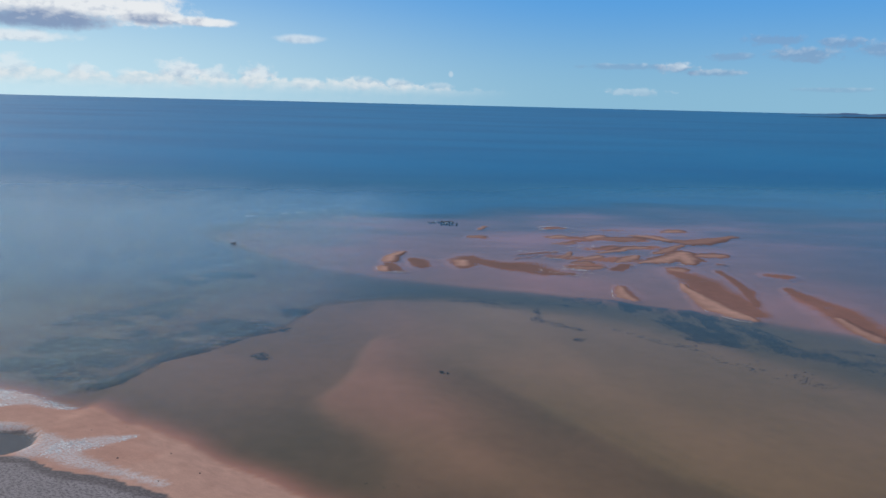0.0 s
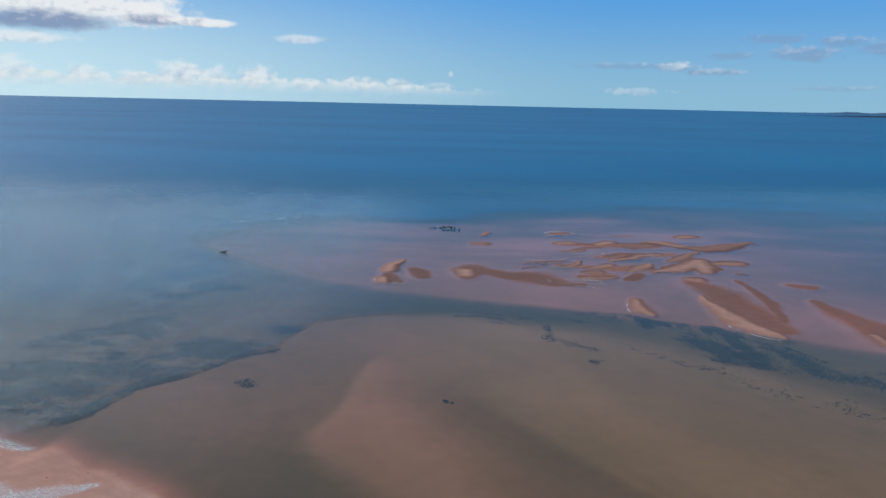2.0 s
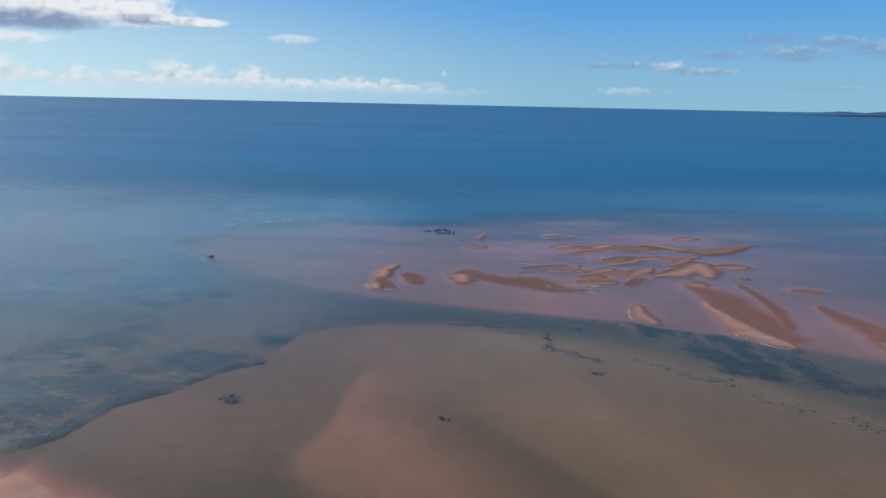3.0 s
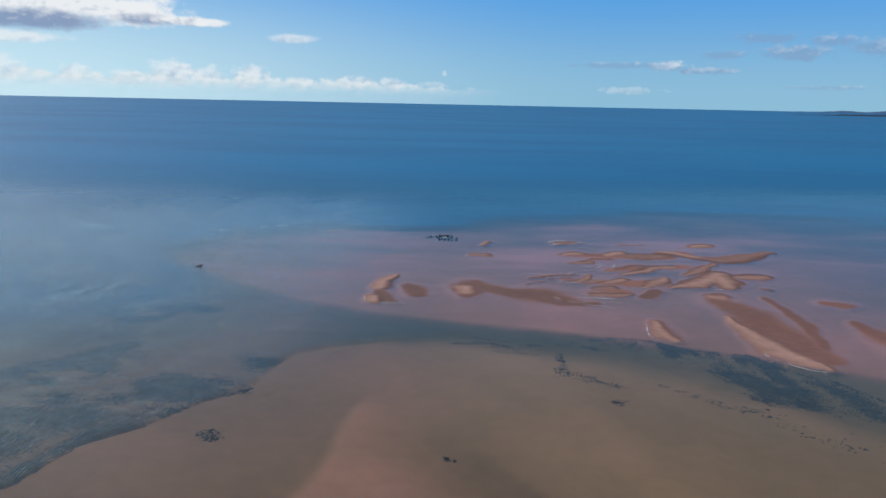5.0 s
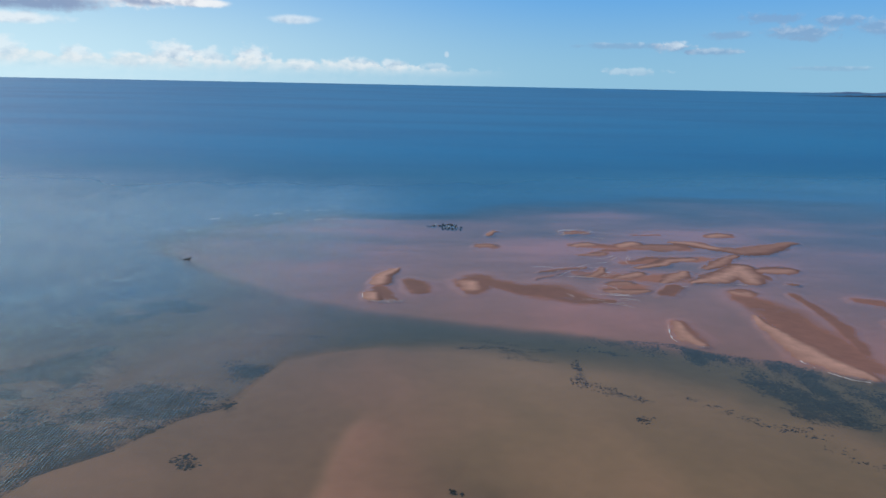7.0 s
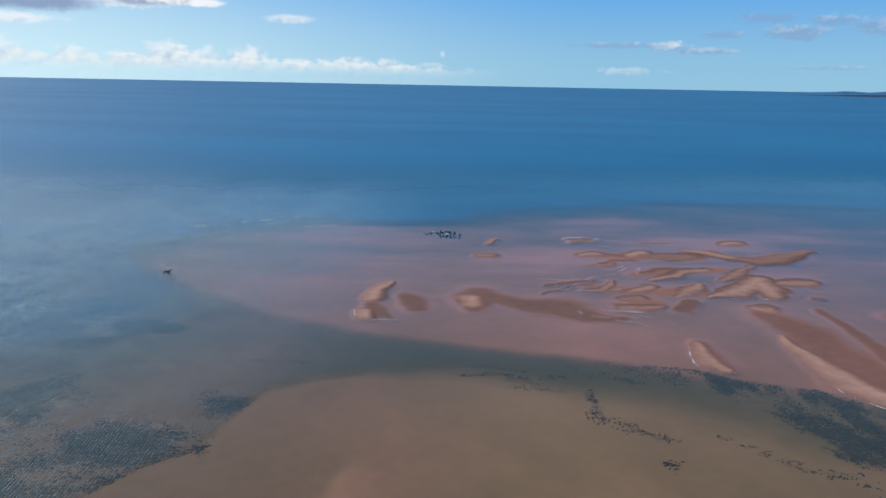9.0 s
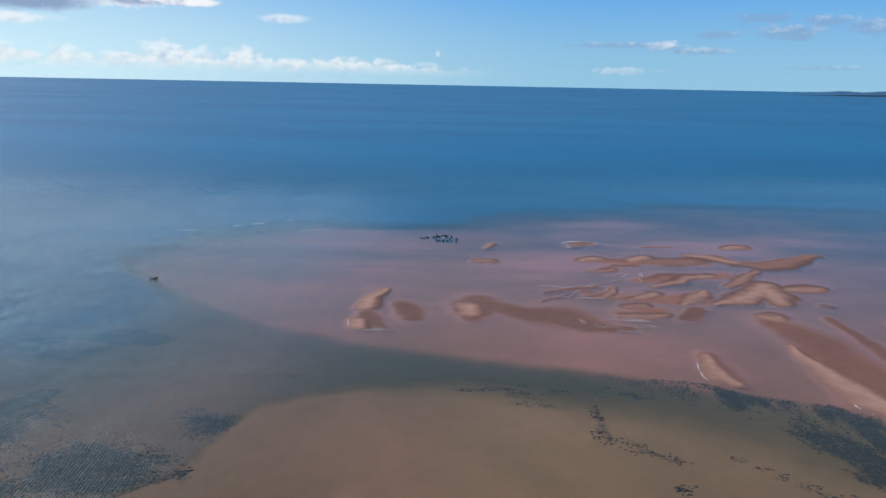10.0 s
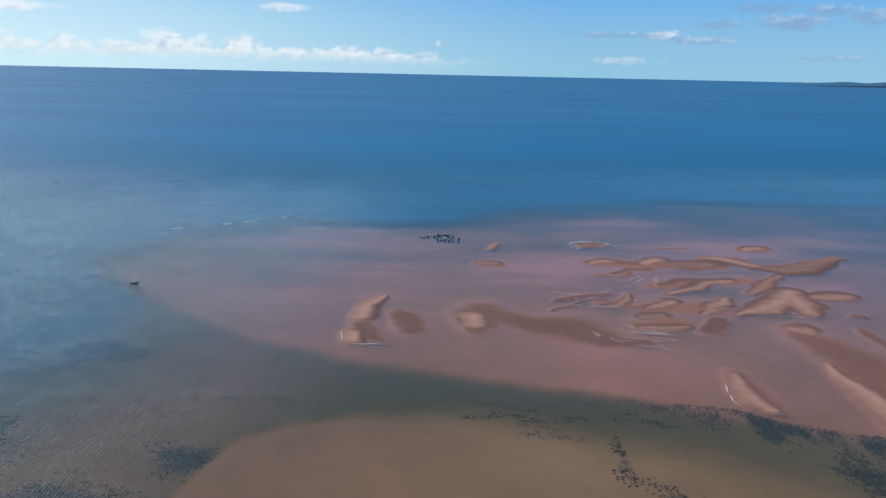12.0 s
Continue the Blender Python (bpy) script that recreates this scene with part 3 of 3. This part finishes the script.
AWASH = "broken brown shallows of wet sand between the sandbars"
awash(AWASH, [(52, 330, 3.0), (70, 327, 4.5), (90, 327, 4.5)], 0.45, 1.3)
awash(AWASH, [(63, 304, 3.0), (78, 308, 4.5), (92, 311, 3.5)], 0.45, 1.3)
awash(AWASH, [(44, 287, 2.5), (58, 284, 4.5), (75, 283, 4.5)], 0.5, 1.3)
awash(AWASH, [(50, 268, 3.5), (58, 273, 3.5)], 0.5, 1.3)
bar_of("small wedge of pale sand with a white foam line", [(60.3, 239.0, 1.8), (59.3, 232.1, 3.0), (58.9, 226.3, 3.4), (60.8, 222.8, 1.8)], 0.2, 0.85, soft=1.0, lean=(-0.75, -0.6), brow=0.1)
bar_of("long sand spit, dry along its steep edge", [(82.8, 246.0, 1.0), (83.0, 236.9, 2.6), (84.4, 225.5, 4.6), (85.8, 214.8, 6.0), (88.0, 208.5, 4.4), (90.5, 203.4, 1.8)], 0.2, 1.0, soft=1.2, lean=(-0.85, -0.5), brow=0.0)
awash("wide wet brown flat beside the sand spit", [(87.0, 263.0, 4.5), (91.0, 250.0, 6.5), (91.0, 234.3, 7.6), (91.5, 221.0, 7.2), (93.6, 209.8, 4.3)], 0.8, 1.0)
awash(BROWN, [(104.0, 266.9, 1.5), (103.6, 254.0, 1.9), (102.2, 237.0, 2.2), (98.3, 218.7, 1.6)], 0.85, 1.0)
awash(BROWN, [(121.1, 261.6, 3.2), (125.4, 260.2, 3.8)], 0.75, 0.8)
bar_of("long wet brown bar with a pale end", [(117.3, 206.0, 2.0), (116.8, 196.0, 3.0), (117.3, 188.0, 3.2)], 0.18, 0.75, soft=1.0, lean=(-0.6, -0.6))
awash(BROWN, [(118.3, 241.6, 2.0), (118.7, 228.6, 4.8), (121.1, 215.8, 6.6), (120.0, 201.3, 7.1), (118.0, 188.0, 3.6)], 0.75, 1.0)
for number in range(len(BARS)):
    sandbar(number)


# ---- where seagrass grows ----
def near_line(stops, inner=0.3, outer=1.15):
    return lambda x, y: smooth(along(x, y, stops)[0], outer, inner)


MEADOW = [
    [(-70, 144, 2.2), (-64, 156, 3.2), (-60, 164, 4.5), (-54, 172, 5.5), (-48, 179, 4.5), (-42, 182, 2.2)],
    [(-72, 172, 7.0), (-64, 178, 8.0), (-57, 185, 7.0), (-50, 187, 4.0)],
    [(-92, 168, 6.0), (-80, 177, 7.5), (-75, 174, 7.0)],
    [(-82, 188, 6.0), (-76, 202, 5.0), (-78, 208, 3.0)],
    [(-98, 190, 5.0), (-86, 199, 5.0), (-78, 215, 2.5)],
    [(-100, 155, 4.0), (-89, 155, 4.5), (-82, 149, 3.5), (-73, 145, 2.5)],
    [(-84, 162, 4.0), (-76, 159, 4.0)],
    [(-42, 202, 3.6), (-46, 205, 2.0)],
    [(-95, 247, 4.0), (-85, 241, 6.0), (-78, 252, 4.5), (-68, 247, 3.0)],
]


def lagoon_meadow(x, y):
    total = 0
    for spine in MEADOW:
        total = np.maximum(total, smooth(along(x + 1.2, y - 2.5, spine)[0], 2.2, 0.6))
    return total * smooth(y - line_at(x, FLAT_TOP), 0.0, 1.0)


def channel_belt(x, y):
    x, y = x - 1.8, y - 5.5
    top = line_at(x, [(36, 223), (41, 221), (54, 218), (59, 214), (66, 211), (75, 208), (80, 205), (84, 200), (88, 194), (92, 184), (97, 176), (106, 176), (120, 165), (150, 145)])
    foot = line_at(x, [(36, 217), (39, 212), (46, 209), (52, 207), (56, 202), (60, 196), (62, 186), (64, 177), (68, 174), (75, 172), (82, 170), (95, 161), (150, 118)])
    return smooth(top - y, -0.5, 1.5) * smooth(y - foot, 0, 6) * np.interp(x, [36, 46, 56, 82, 90], [0.6, 0.75, 1.0, 0.95, 0.7])


def weed_mat(x, y):
    """How thickly old seagrass mats the bed."""
    lagoon = lagoon_meadow(x, y) * smooth(fbm(x * 0.5 + y * 0.15, y * 0.8, 6, 101, 5), -1.5, 0.2)
    streaks = smooth(fbm(x + 0.17 * y, y * 0.4, 3.5, 102, 5), -1.1, 0.6)
    total = np.maximum(lagoon, channel_belt(x, y) * streaks)
    for spine in WEED_SPOTS:
        total = np.maximum(total, 0.6 * smooth(along(x + 0.5 * fbm(x, y, 3, 107), y, spine)[0], 1.5, 0.4))
    return np.clip(total, 0, 1)


WEED_SPOTS = [
    [(9, 227, 0.8), (17, 224, 1.3)],
    [(12, 218, 0.8), (19, 215.5, 0.9)],
    [(35, 227, 0.9), (44, 223, 1.6)],
    [(29.3, 213, 0.6), (28.2, 206, 1.0), (28, 199, 1.6)],
    [(33, 194.5, 1.2), (38, 191, 0.9)],
    [(-43.6, 165.8, 1.2), (-42.2, 164.4, 1.3)],
    [(-41.5, 186, 1.3), (-41, 184.5, 1.0)],
    [(-0.8, 157.4, 0.5), (1.2, 157, 0.7)],
]


# ---- ground and water, out to the horizon ----
def lines(lo, hi, step, first, last):
    """Even lines between lo and hi, then ever wider ones out to first and last."""
    mid = list(np.arange(lo, hi + 0.01, step))
    before, after, gap = [], [], step
    a, b = lo, hi
    while a > first:
        gap *= 1.14
        a = max(a - gap, first)
        before.append(a)
    gap = step
    while b < last:
        gap *= 1.14
        b = min(b + gap, last)
        after.append(b)
    return np.array(before[::-1] + mid + after)


XS, YS = lines(-145, 150, 1.0, -3800, 3800), lines(-4, 470, 1.0, -1200, 4850)
GX, GY = np.meshgrid(XS, YS)
BED, BED_PINK, BED_DRY, BED_SILT, BED_CRUST = sea_bed(GX, GY)
TOPS, BED_WET, BED_PALE, _, SPREAD = bars_over(GX, GY, BED)
LOW = TOPS - 0.08 * smooth(SPREAD, 0.1, 0.6)
ground = sheet("ground", XS, YS, LOW + lift(GY), SAND, pink=BED_PINK, dry=np.maximum(BED_DRY, BED_PALE), silt=BED_SILT, crust=BED_CRUST, bar=BED_WET, weed=weed_mat(GX, GY))
tagged(ground, "rippled sandy sea bed rising to a pink beach", "ground", kind="structure")
DEPTH = np.clip(-TOPS, 0, 20)
OPEN_SEA = smooth(GY - line_at(GX, SHOAL_UP) + fbm(GX, GY, 60, 5) * 14, -15, 150 + 100 * smooth(-GX, 50, 150))
LEEWARD = smooth(-GX, -10, 60) * (0.42 * smooth(DEPTH, 0.25, 0.6) + 0.58 * smooth(GY - line_at(GX, FLAT_TOP), -2, 3)) * (1 - OPEN_SEA)
WIND = 0.05 + 0.25 * LEEWARD + 1.1 * OPEN_SEA**1.5
RIPPLE = 0.008 + 0.27 * LEEWARD + 0.13 * OPEN_SEA
water = sheet("water", XS, YS, lift(GY), WATER, depth=DEPTH, wind=WIND, ripple=RIPPLE, chop=OPEN_SEA)
tagged(water, "clear shallow sea turning deep blue offshore", "sea", kind="structure")


# ---- seagrass ----
def bed_at(x, y):
    return sea_bed(np.array([x]), np.array([y]))[0][0]


def strew(name, mat, label, count, box, density, size, seed, lo=-0.1, hi=0.35, scale=9.0, stretch=1.5, tall=0.08):
    """Low clumps strewn over a box of x0, x1, y0, y1 by a density, a function of x and y, broken into patches by noise."""
    rng = np.random.RandomState(seed)
    x0, x1, y0, y1 = box
    x, y = rng.uniform(x0, x1, count * 14), rng.uniform(y0, y1, count * 14)
    keep = rng.rand(len(x)) < density(x, y) * smooth(fbm(x * 0.55 + y * 0.2, y, scale, seed, 5), lo, hi) * 0.6
    x, y = x[keep][:count], y[keep][:count]
    z = sea_bed(x, y)[0]
    sides = 7
    turn = rng.uniform(0, 6.28, len(x))[:, None] + np.arange(sides) * (2 * math.pi / sides)
    radius = (size * rng.uniform(0.35, 1.35, len(x)) ** 1.6)[:, None] * rng.uniform(0.45, 1.3, (len(x), sides))
    rim = np.stack([x[:, None] + radius * np.cos(turn) * stretch, y[:, None] + radius * np.sin(turn), np.repeat(z[:, None] - 0.03, sides, 1)], -1)
    crown = np.stack([x, y, z + rng.uniform(0.25, 1.0, len(x)) * tall], -1)[:, None]
    co = np.concatenate([rim, crown], 1).reshape(-1, 3)
    base = (np.arange(len(x)) * (sides + 1))[:, None]
    ring = np.arange(sides)
    faces = np.stack([base + ring, base + (ring + 1) % sides, base + sides + 0 * ring], -1).reshape(-1, 3)
    me = bpy.data.meshes.new(name)
    me.from_pydata(co.tolist(), [], faces.tolist())
    me.materials.append(mat)
    return tagged(new(name, me), label, name, kind="stuff")


def seagrass(*settings):
    return strew("seagrass", WEED, *settings)


TUFTS = "scattered dark seagrass tufts on the tan sand"
seagrass("dark seagrass meadow on the floor of the lagoon", 30000, (-110, -36, 138, 220), lambda x, y: weed_mat(x, y) * (x < 0), 0.17, 101, -0.75, 0.6, 3.0, 1.7, 0.08)
seagrass("dark belt of seagrass along the channel", 30000, (34, 150, 115, 225), lambda x, y: weed_mat(x, y) * (x > 0), 0.18, 102, -0.65, 0.6, 3.0, 1.8, 0.1)
seagrass("broken seagrass patches in the channel", 900, (0, 50, 210, 230), near_line([(3, 220, 1.5), (12, 223, 2.5), (16, 219, 2.5), (24, 221, 1.5), (35, 222, 2), (40, 218, 2)]), 0.2, 103, -0.3, 0.6, 3.0, 1.8, 0.12)
seagrass("broken seagrass patches in the channel", 160, (4, 28, 207, 220), near_line([(9, 215, 1.5), (17, 213, 2.0), (23, 211, 1.0)]), 0.24, 113, -0.1, 0.6, 4.0)
seagrass("narrow streak of seagrass across the sand", 200, (22, 34, 192, 216), near_line([(29, 213, 0.8), (28, 207, 1.3), (27, 200, 2.0), (28, 197, 2.2)]), 0.2, 104, -0.8, 0.5, 2.5, 1.4, 0.25)
seagrass(TUFTS, 200, (25, 44, 186, 202), near_line([(29, 198, 2), (35, 193.5, 2.6), (39, 191, 1.6)]), 0.19, 105, -0.3, 0.6, 2.5, 1.4, 0.2)
seagrass(TUFTS, 30, (32, 42, 178, 187), near_line([(36, 182, 2.5)]), 0.24, 114, -0.1, 0.5, 3.0, 1.4, 0.3)
seagrass("scattered dark seagrass along the edge of the sand", 520, (45, 72, 170, 196), near_line([(48, 192, 1.2), (56, 184, 2.2), (66, 178, 3)]), 0.2, 106, -0.3, 0.6, 3.0, 1.6, 0.15)
seagrass(TUFTS, 320, (60, 100, 145, 182), near_line([(66, 175, 4), (76, 165, 6), (86, 156, 7)]), 0.19, 115, -0.3, 0.7, 2.5, 1.6, 0.2)
seagrass("small dark clump of weed beside the flat", 60, (-46, -38, 182, 192), near_line([(-42, 187, 1.8)]), 0.26, 116, -1.6, 0.2, 2.0, 1.5, 0.25)
seagrass(TUFTS, 110, (-56, -38, 182, 200), near_line([(-47, 190, 7)]), 0.26, 117, -0.1, 0.6, 3.0)
seagrass("small dark clump of weed on the flat", 90, (-48, -38, 159, 172), near_line([(-43.5, 166, 2.2), (-42, 164.5, 2.0)]), 0.26, 108, -1.6, 0.2, 2.0, 1.5, 0.25)
seagrass("small dark clump of weed on the flat", 26, (-4, 5, 154, 161), near_line([(-0.8, 157.6, 0.5), (1.2, 157, 0.9)]), 0.34, 109, -2.0, -1.0, 3.0, 1.5, 0.6)
seagrass("small dark weed tufts near the beach", 40, (-20, 9, 102, 113), near_line([(-17, 110.5, 0.8), (-12, 108.5, 0.8), (-5, 107, 0.6), (5, 105, 0.9)]), 0.22, 118, -0.2, 0.6, 3.0)


# ---- foam ----
def foam_line(label, stops, width, seed, sway=0.0, rise=0.03):
    """A broken ribbon of foam along (x, y) stops."""
    rng = np.random.RandomState(seed)
    pts = [Vector((*s, 0)) for s in stops]
    bm = bmesh.new()
    for a, b in zip(pts, pts[1:]):
        n = max(int((b - a).length / 0.5), 2)
        side = Vector((a.y - b.y, b.x - a.x, 0)).normalized()
        last = None
        for k in range(n + 1):
            c = a.lerp(b, k / n)
            c = c + Vector((0.9, 0.9, 0)) * sway * float(fbm(np.array([c.x]), np.array([c.y]), 4.0, seed + 5)[0])
            wob = float(fbm(np.array([c.x]), np.array([c.y]), 2.5, seed)[0])
            w = width * (0.5 + 0.9 * wob + rng.uniform(-0.3, 0.3))
            if w < 0.15 * width:
                last = None
                continue
            c = c + side * wob * width * 0.6
            row = [bm.verts.new(c + side * w * u + Vector((0, 0, rise + h))) for u, h in ((-1, 0), (0, 0.04), (1, 0))]
            if last:
                for j in (0, 1):
                    bm.faces.new((last[j], last[j + 1], row[j + 1], row[j]))
            last = row
    me = bpy.data.meshes.new("foam_line")
    bm.to_mesh(me)
    bm.free()
    me.materials.append(FOAM)
    return tagged(new("foam_line", me), label, "foam", kind="stuff")


EDGE = "thin white foam line at a sandbar's edge"
foam_line(EDGE, [(56.9, 236), (55.6, 231), (54.9, 226.3), (55.6, 223.2), (57.8, 221), (62, 220.8)], 0.13, 1)
foam_line(EDGE, [(79.8, 216), (79.8, 212), (81.6, 207.7), (83.7, 204.6), (86, 202), (89, 201)], 0.13, 2)
foam_line(EDGE, [(-24.3, 261), (-23.8, 257), (-22.3, 253.8), (-19, 252.6), (-16.5, 252.8)], 0.12, 3)
foam_line(EDGE, [(47, 335), (46.5, 332.5), (49, 330.5)], 0.4, 4)
foam_line("ring of breaking foam round a low islet", [(47, 356), (50, 359.5), (58, 360), (62, 357), (58, 353.5), (50, 353), (47, 355.5)], 0.3, 5)


SURF = "faint line of surf on the outer edge of the shoal"
foam_line(SURF, [(-85, 380), (-80, 384), (-73, 387)], 0.35, 6, 1.3)
foam_line(SURF, [(-56, 374), (-50, 375.5), (-43, 376)], 0.3, 7, 1.3)
foam_line(SURF, [(-114, 365), (-106, 369), (-98, 371)], 0.35, 8, 1.3)
foam_line(SURF, [(-70, 392), (-62, 396), (-55, 397)], 0.3, 9, 1.3)
foam_line(EDGE, [(72, 273), (80, 277), (90, 277.5), (97, 276)], 0.1, 18)


def foam_streaks(label, box, count, seed, turn):
    """Thin streaks of foam drifting along a swirling current, over a box of x0, x1, y0, y1."""
    rng = random.Random(seed)
    bm = bmesh.new()
    for _ in range(count):
        x, y = rng.uniform(*box[:2]), rng.uniform(*box[2:])
        steps, w = rng.randint(6, 18), rng.uniform(0.035, 0.1)
        last = None
        for k in range(steps):
            bend = radians(turn) + 1.1 * float(fbm(np.array([x]), np.array([y]), 9.0, seed, 2)[0])
            dx, dy = math.cos(bend), math.sin(bend)
            x, y = x + 0.55 * dx, y + 0.55 * dy
            half = w * math.sin(math.pi * (k + 0.5) / steps) * rng.uniform(0.6, 1.3) + 0.01
            row = [bm.verts.new((x - dy * half, y + dx * half, 0.035)), bm.verts.new((x, y, 0.055)), bm.verts.new((x + dy * half, y - dx * half, 0.035))]
            if last:
                for j in (0, 1):
                    bm.faces.new((last[j], last[j + 1], row[j + 1], row[j]))
            last = row
    me = bpy.data.meshes.new("foam_streaks")
    bm.to_mesh(me)
    bm.free()
    me.materials.append(FOAM)
    return tagged(new("foam_streaks", me), label, "foam", kind="stuff")


SWIRL = "thin swirling streaks of foam on the shallows"
foam_streaks(SWIRL, (34, 50, 254, 274), 22, 61, -35)
foam_streaks(SWIRL, (28, 50, 282, 298), 18, 62, 20)
foam_streaks(SWIRL, (50, 66, 300, 324), 9, 63, 25)
foam_streaks(SWIRL, (46, 62, 346, 358), 10, 64, 10)
foam_streaks(SWIRL, (-24, -16, 251, 256), 7, 65, 0)
foam_line("far white surf before the headland", [(1960, 4060), (2040, 4050), (2120, 4065), (2220, 4050), (2300, 4040)], 3.0, 20, 2.0, float(lift(4060.0)) + 0.5)


def crusted(*indices):
    return lambda x, y: np.max([smooth(along(x, y, CRUSTS[k])[0], 1.2, 0.3) for k in indices], axis=0)


strew("foam_clumps", FOAM, "dried white foam clumps along the beach's edge", 900, (-98, -70, 126, 145), crusted(0, 1), 0.24, 301, -0.6, 0.6, 3.0)
strew("foam_clumps", FOAM, "dried white foam clumps in a streak on the beach", 500, (-66, -52, 110, 121), crusted(2), 0.2, 302, -0.6, 0.6, 3.0)


# ---- rocks, driftwood ----
def rock_mesh(seed, mat):
    bm = bmesh.new()
    bmesh.ops.create_icosphere(bm, subdivisions=2, radius=1.0)
    for v in bm.verts:
        n = noise.noise(v.co * 1.3 + Vector((seed * 7.1, 0, 0)))
        v.co *= 1 + 0.45 * n
        v.co.z *= 0.7
    me = bpy.data.meshes.new("rock")
    bm.to_mesh(me)
    bm.free()
    me.materials.append(mat)
    return me


def rocks():
    rng = random.Random(4)
    dark, pale = [rock_mesh(k, ROCK) for k in range(4)], [rock_mesh(k + 9, PALE_ROCK) for k in range(2)]
    for k in range(60):
        white = k % 4 == 3
        ob = new("rock", rng.choice(pale if white else dark))
        u = rng.gauss(0, 1)
        x, y = (1.8 + 2.3 * u, 362 + rng.uniform(-5.5, 5.5) - 0.3 * u) if k > 6 else (rng.uniform(-8.5, -4.5), 363 + rng.uniform(-1.2, 1.2))
        s = rng.uniform(0.24, 0.5)
        floor = bed_at(x, y)
        top = s * 0.45 + 0.05
        ob.matrix_world = pose(x, y, (top + floor) / 2, 0, 0, rng.uniform(0, 360)) @ Matrix.Diagonal((s * 1.2, s, (top - floor) / 1.4 + 0.05, 1))
        tagged(ob, "pale rounded rock awash on the shoal" if white else "dark rounded rock awash on the shoal", "rock", "rocks at the edge of the shoal")


def tube(bm, a, b, ra, rb, sides=7):
    a, b = Vector(a), Vector(b)
    turn = (b - a).to_track_quat("Z", "Y")
    rings = []
    for c, r in ((a, ra), (a.lerp(b, 0.5) + Vector((0, 0.05, 0.06)), (ra + rb) / 2 * 1.08), (b, rb)):
        rings.append([bm.verts.new(c + turn @ Vector((r * math.cos(k * 6.283 / sides), r * math.sin(k * 6.283 / sides), 0))) for k in range(sides)])
    for p, q in zip(rings, rings[1:]):
        for k in range(sides):
            bm.faces.new((p[k], p[(k + 1) % sides], q[(k + 1) % sides], q[k]))
    bm.faces.new(rings[0][::-1]), bm.faces.new(rings[-1])


def part(name, bm, mat, parent, label=""):
    me = bpy.data.meshes.new(name)
    bm.to_mesh(me)
    bm.free()
    me.materials.append(mat)
    ob = new(name, me)
    ob.parent = parent
    return tagged(ob, label) if label else ob


def driftwood(x, y):
    log = new("driftwood")
    sunk = max(-bed_at(x, y), 0.0)
    log.location = (x, y, -sunk)
    tagged(log, "dark stranded driftwood log with bare branches in the shallows", "driftwood")
    for name, limbs in (
        ("trunk", [((-2.2, 0, 0.25), (1.0, 0.3, 0.6), 0.34, 0.24)]),
        ("branch", [((0.4, 0.2, 0.6), (1.9, 1.2, 1.6), 0.2, 0.1)]),
        ("branch", [((0.8, 0.2, 0.7), (2.1, -0.4, 0.9), 0.18, 0.08)]),
        ("branch", [((-0.6, 0.1, 0.4), (-0.3, 0.8, 1.2), 0.14, 0.06)]),
        ("root", [((-1.9, 0.0, 0.3), (-2.4, -0.4, 0.0), 0.3, 0.18)]),
        ("root", [((0.2, 0.2, 0.45), (0.5, 0.6, 0.0), 0.2, 0.12)]),
    ):
        bm = bmesh.new()
        for a, b, ra, rb in limbs:
            a, b = [(p[0] * 0.66, p[1] * 0.66, p[2] * 0.5 + (sunk - 0.1) * min(p[2] / 0.3, 1.0)) for p in (a, b)]
            tube(bm, a, b, ra * 0.75, rb * 0.75)
        part(name, bm, BARK, log)


def beach_stones():
    rng = random.Random(9)
    mesh = rock_mesh(21, ROCK)
    for x, y in ((-45, 113.5), (-43.5, 104), (-62, 121), (-53, 111), (-38, 107), (-57, 124)):
        ob = new("stone", mesh)
        s = rng.uniform(0.09, 0.14)
        ob.matrix_world = pose(x, y, bed_at(x, y) + 0.3 * s, 0, 0, rng.uniform(0, 360)) @ Matrix.Diagonal((s * 1.3, s, s * 0.8, 1))
        tagged(ob, "small dark stone lying on the pink beach sand", "stone", "stones on the beach")


rocks()
beach_stones()
driftwood(-87, 297)


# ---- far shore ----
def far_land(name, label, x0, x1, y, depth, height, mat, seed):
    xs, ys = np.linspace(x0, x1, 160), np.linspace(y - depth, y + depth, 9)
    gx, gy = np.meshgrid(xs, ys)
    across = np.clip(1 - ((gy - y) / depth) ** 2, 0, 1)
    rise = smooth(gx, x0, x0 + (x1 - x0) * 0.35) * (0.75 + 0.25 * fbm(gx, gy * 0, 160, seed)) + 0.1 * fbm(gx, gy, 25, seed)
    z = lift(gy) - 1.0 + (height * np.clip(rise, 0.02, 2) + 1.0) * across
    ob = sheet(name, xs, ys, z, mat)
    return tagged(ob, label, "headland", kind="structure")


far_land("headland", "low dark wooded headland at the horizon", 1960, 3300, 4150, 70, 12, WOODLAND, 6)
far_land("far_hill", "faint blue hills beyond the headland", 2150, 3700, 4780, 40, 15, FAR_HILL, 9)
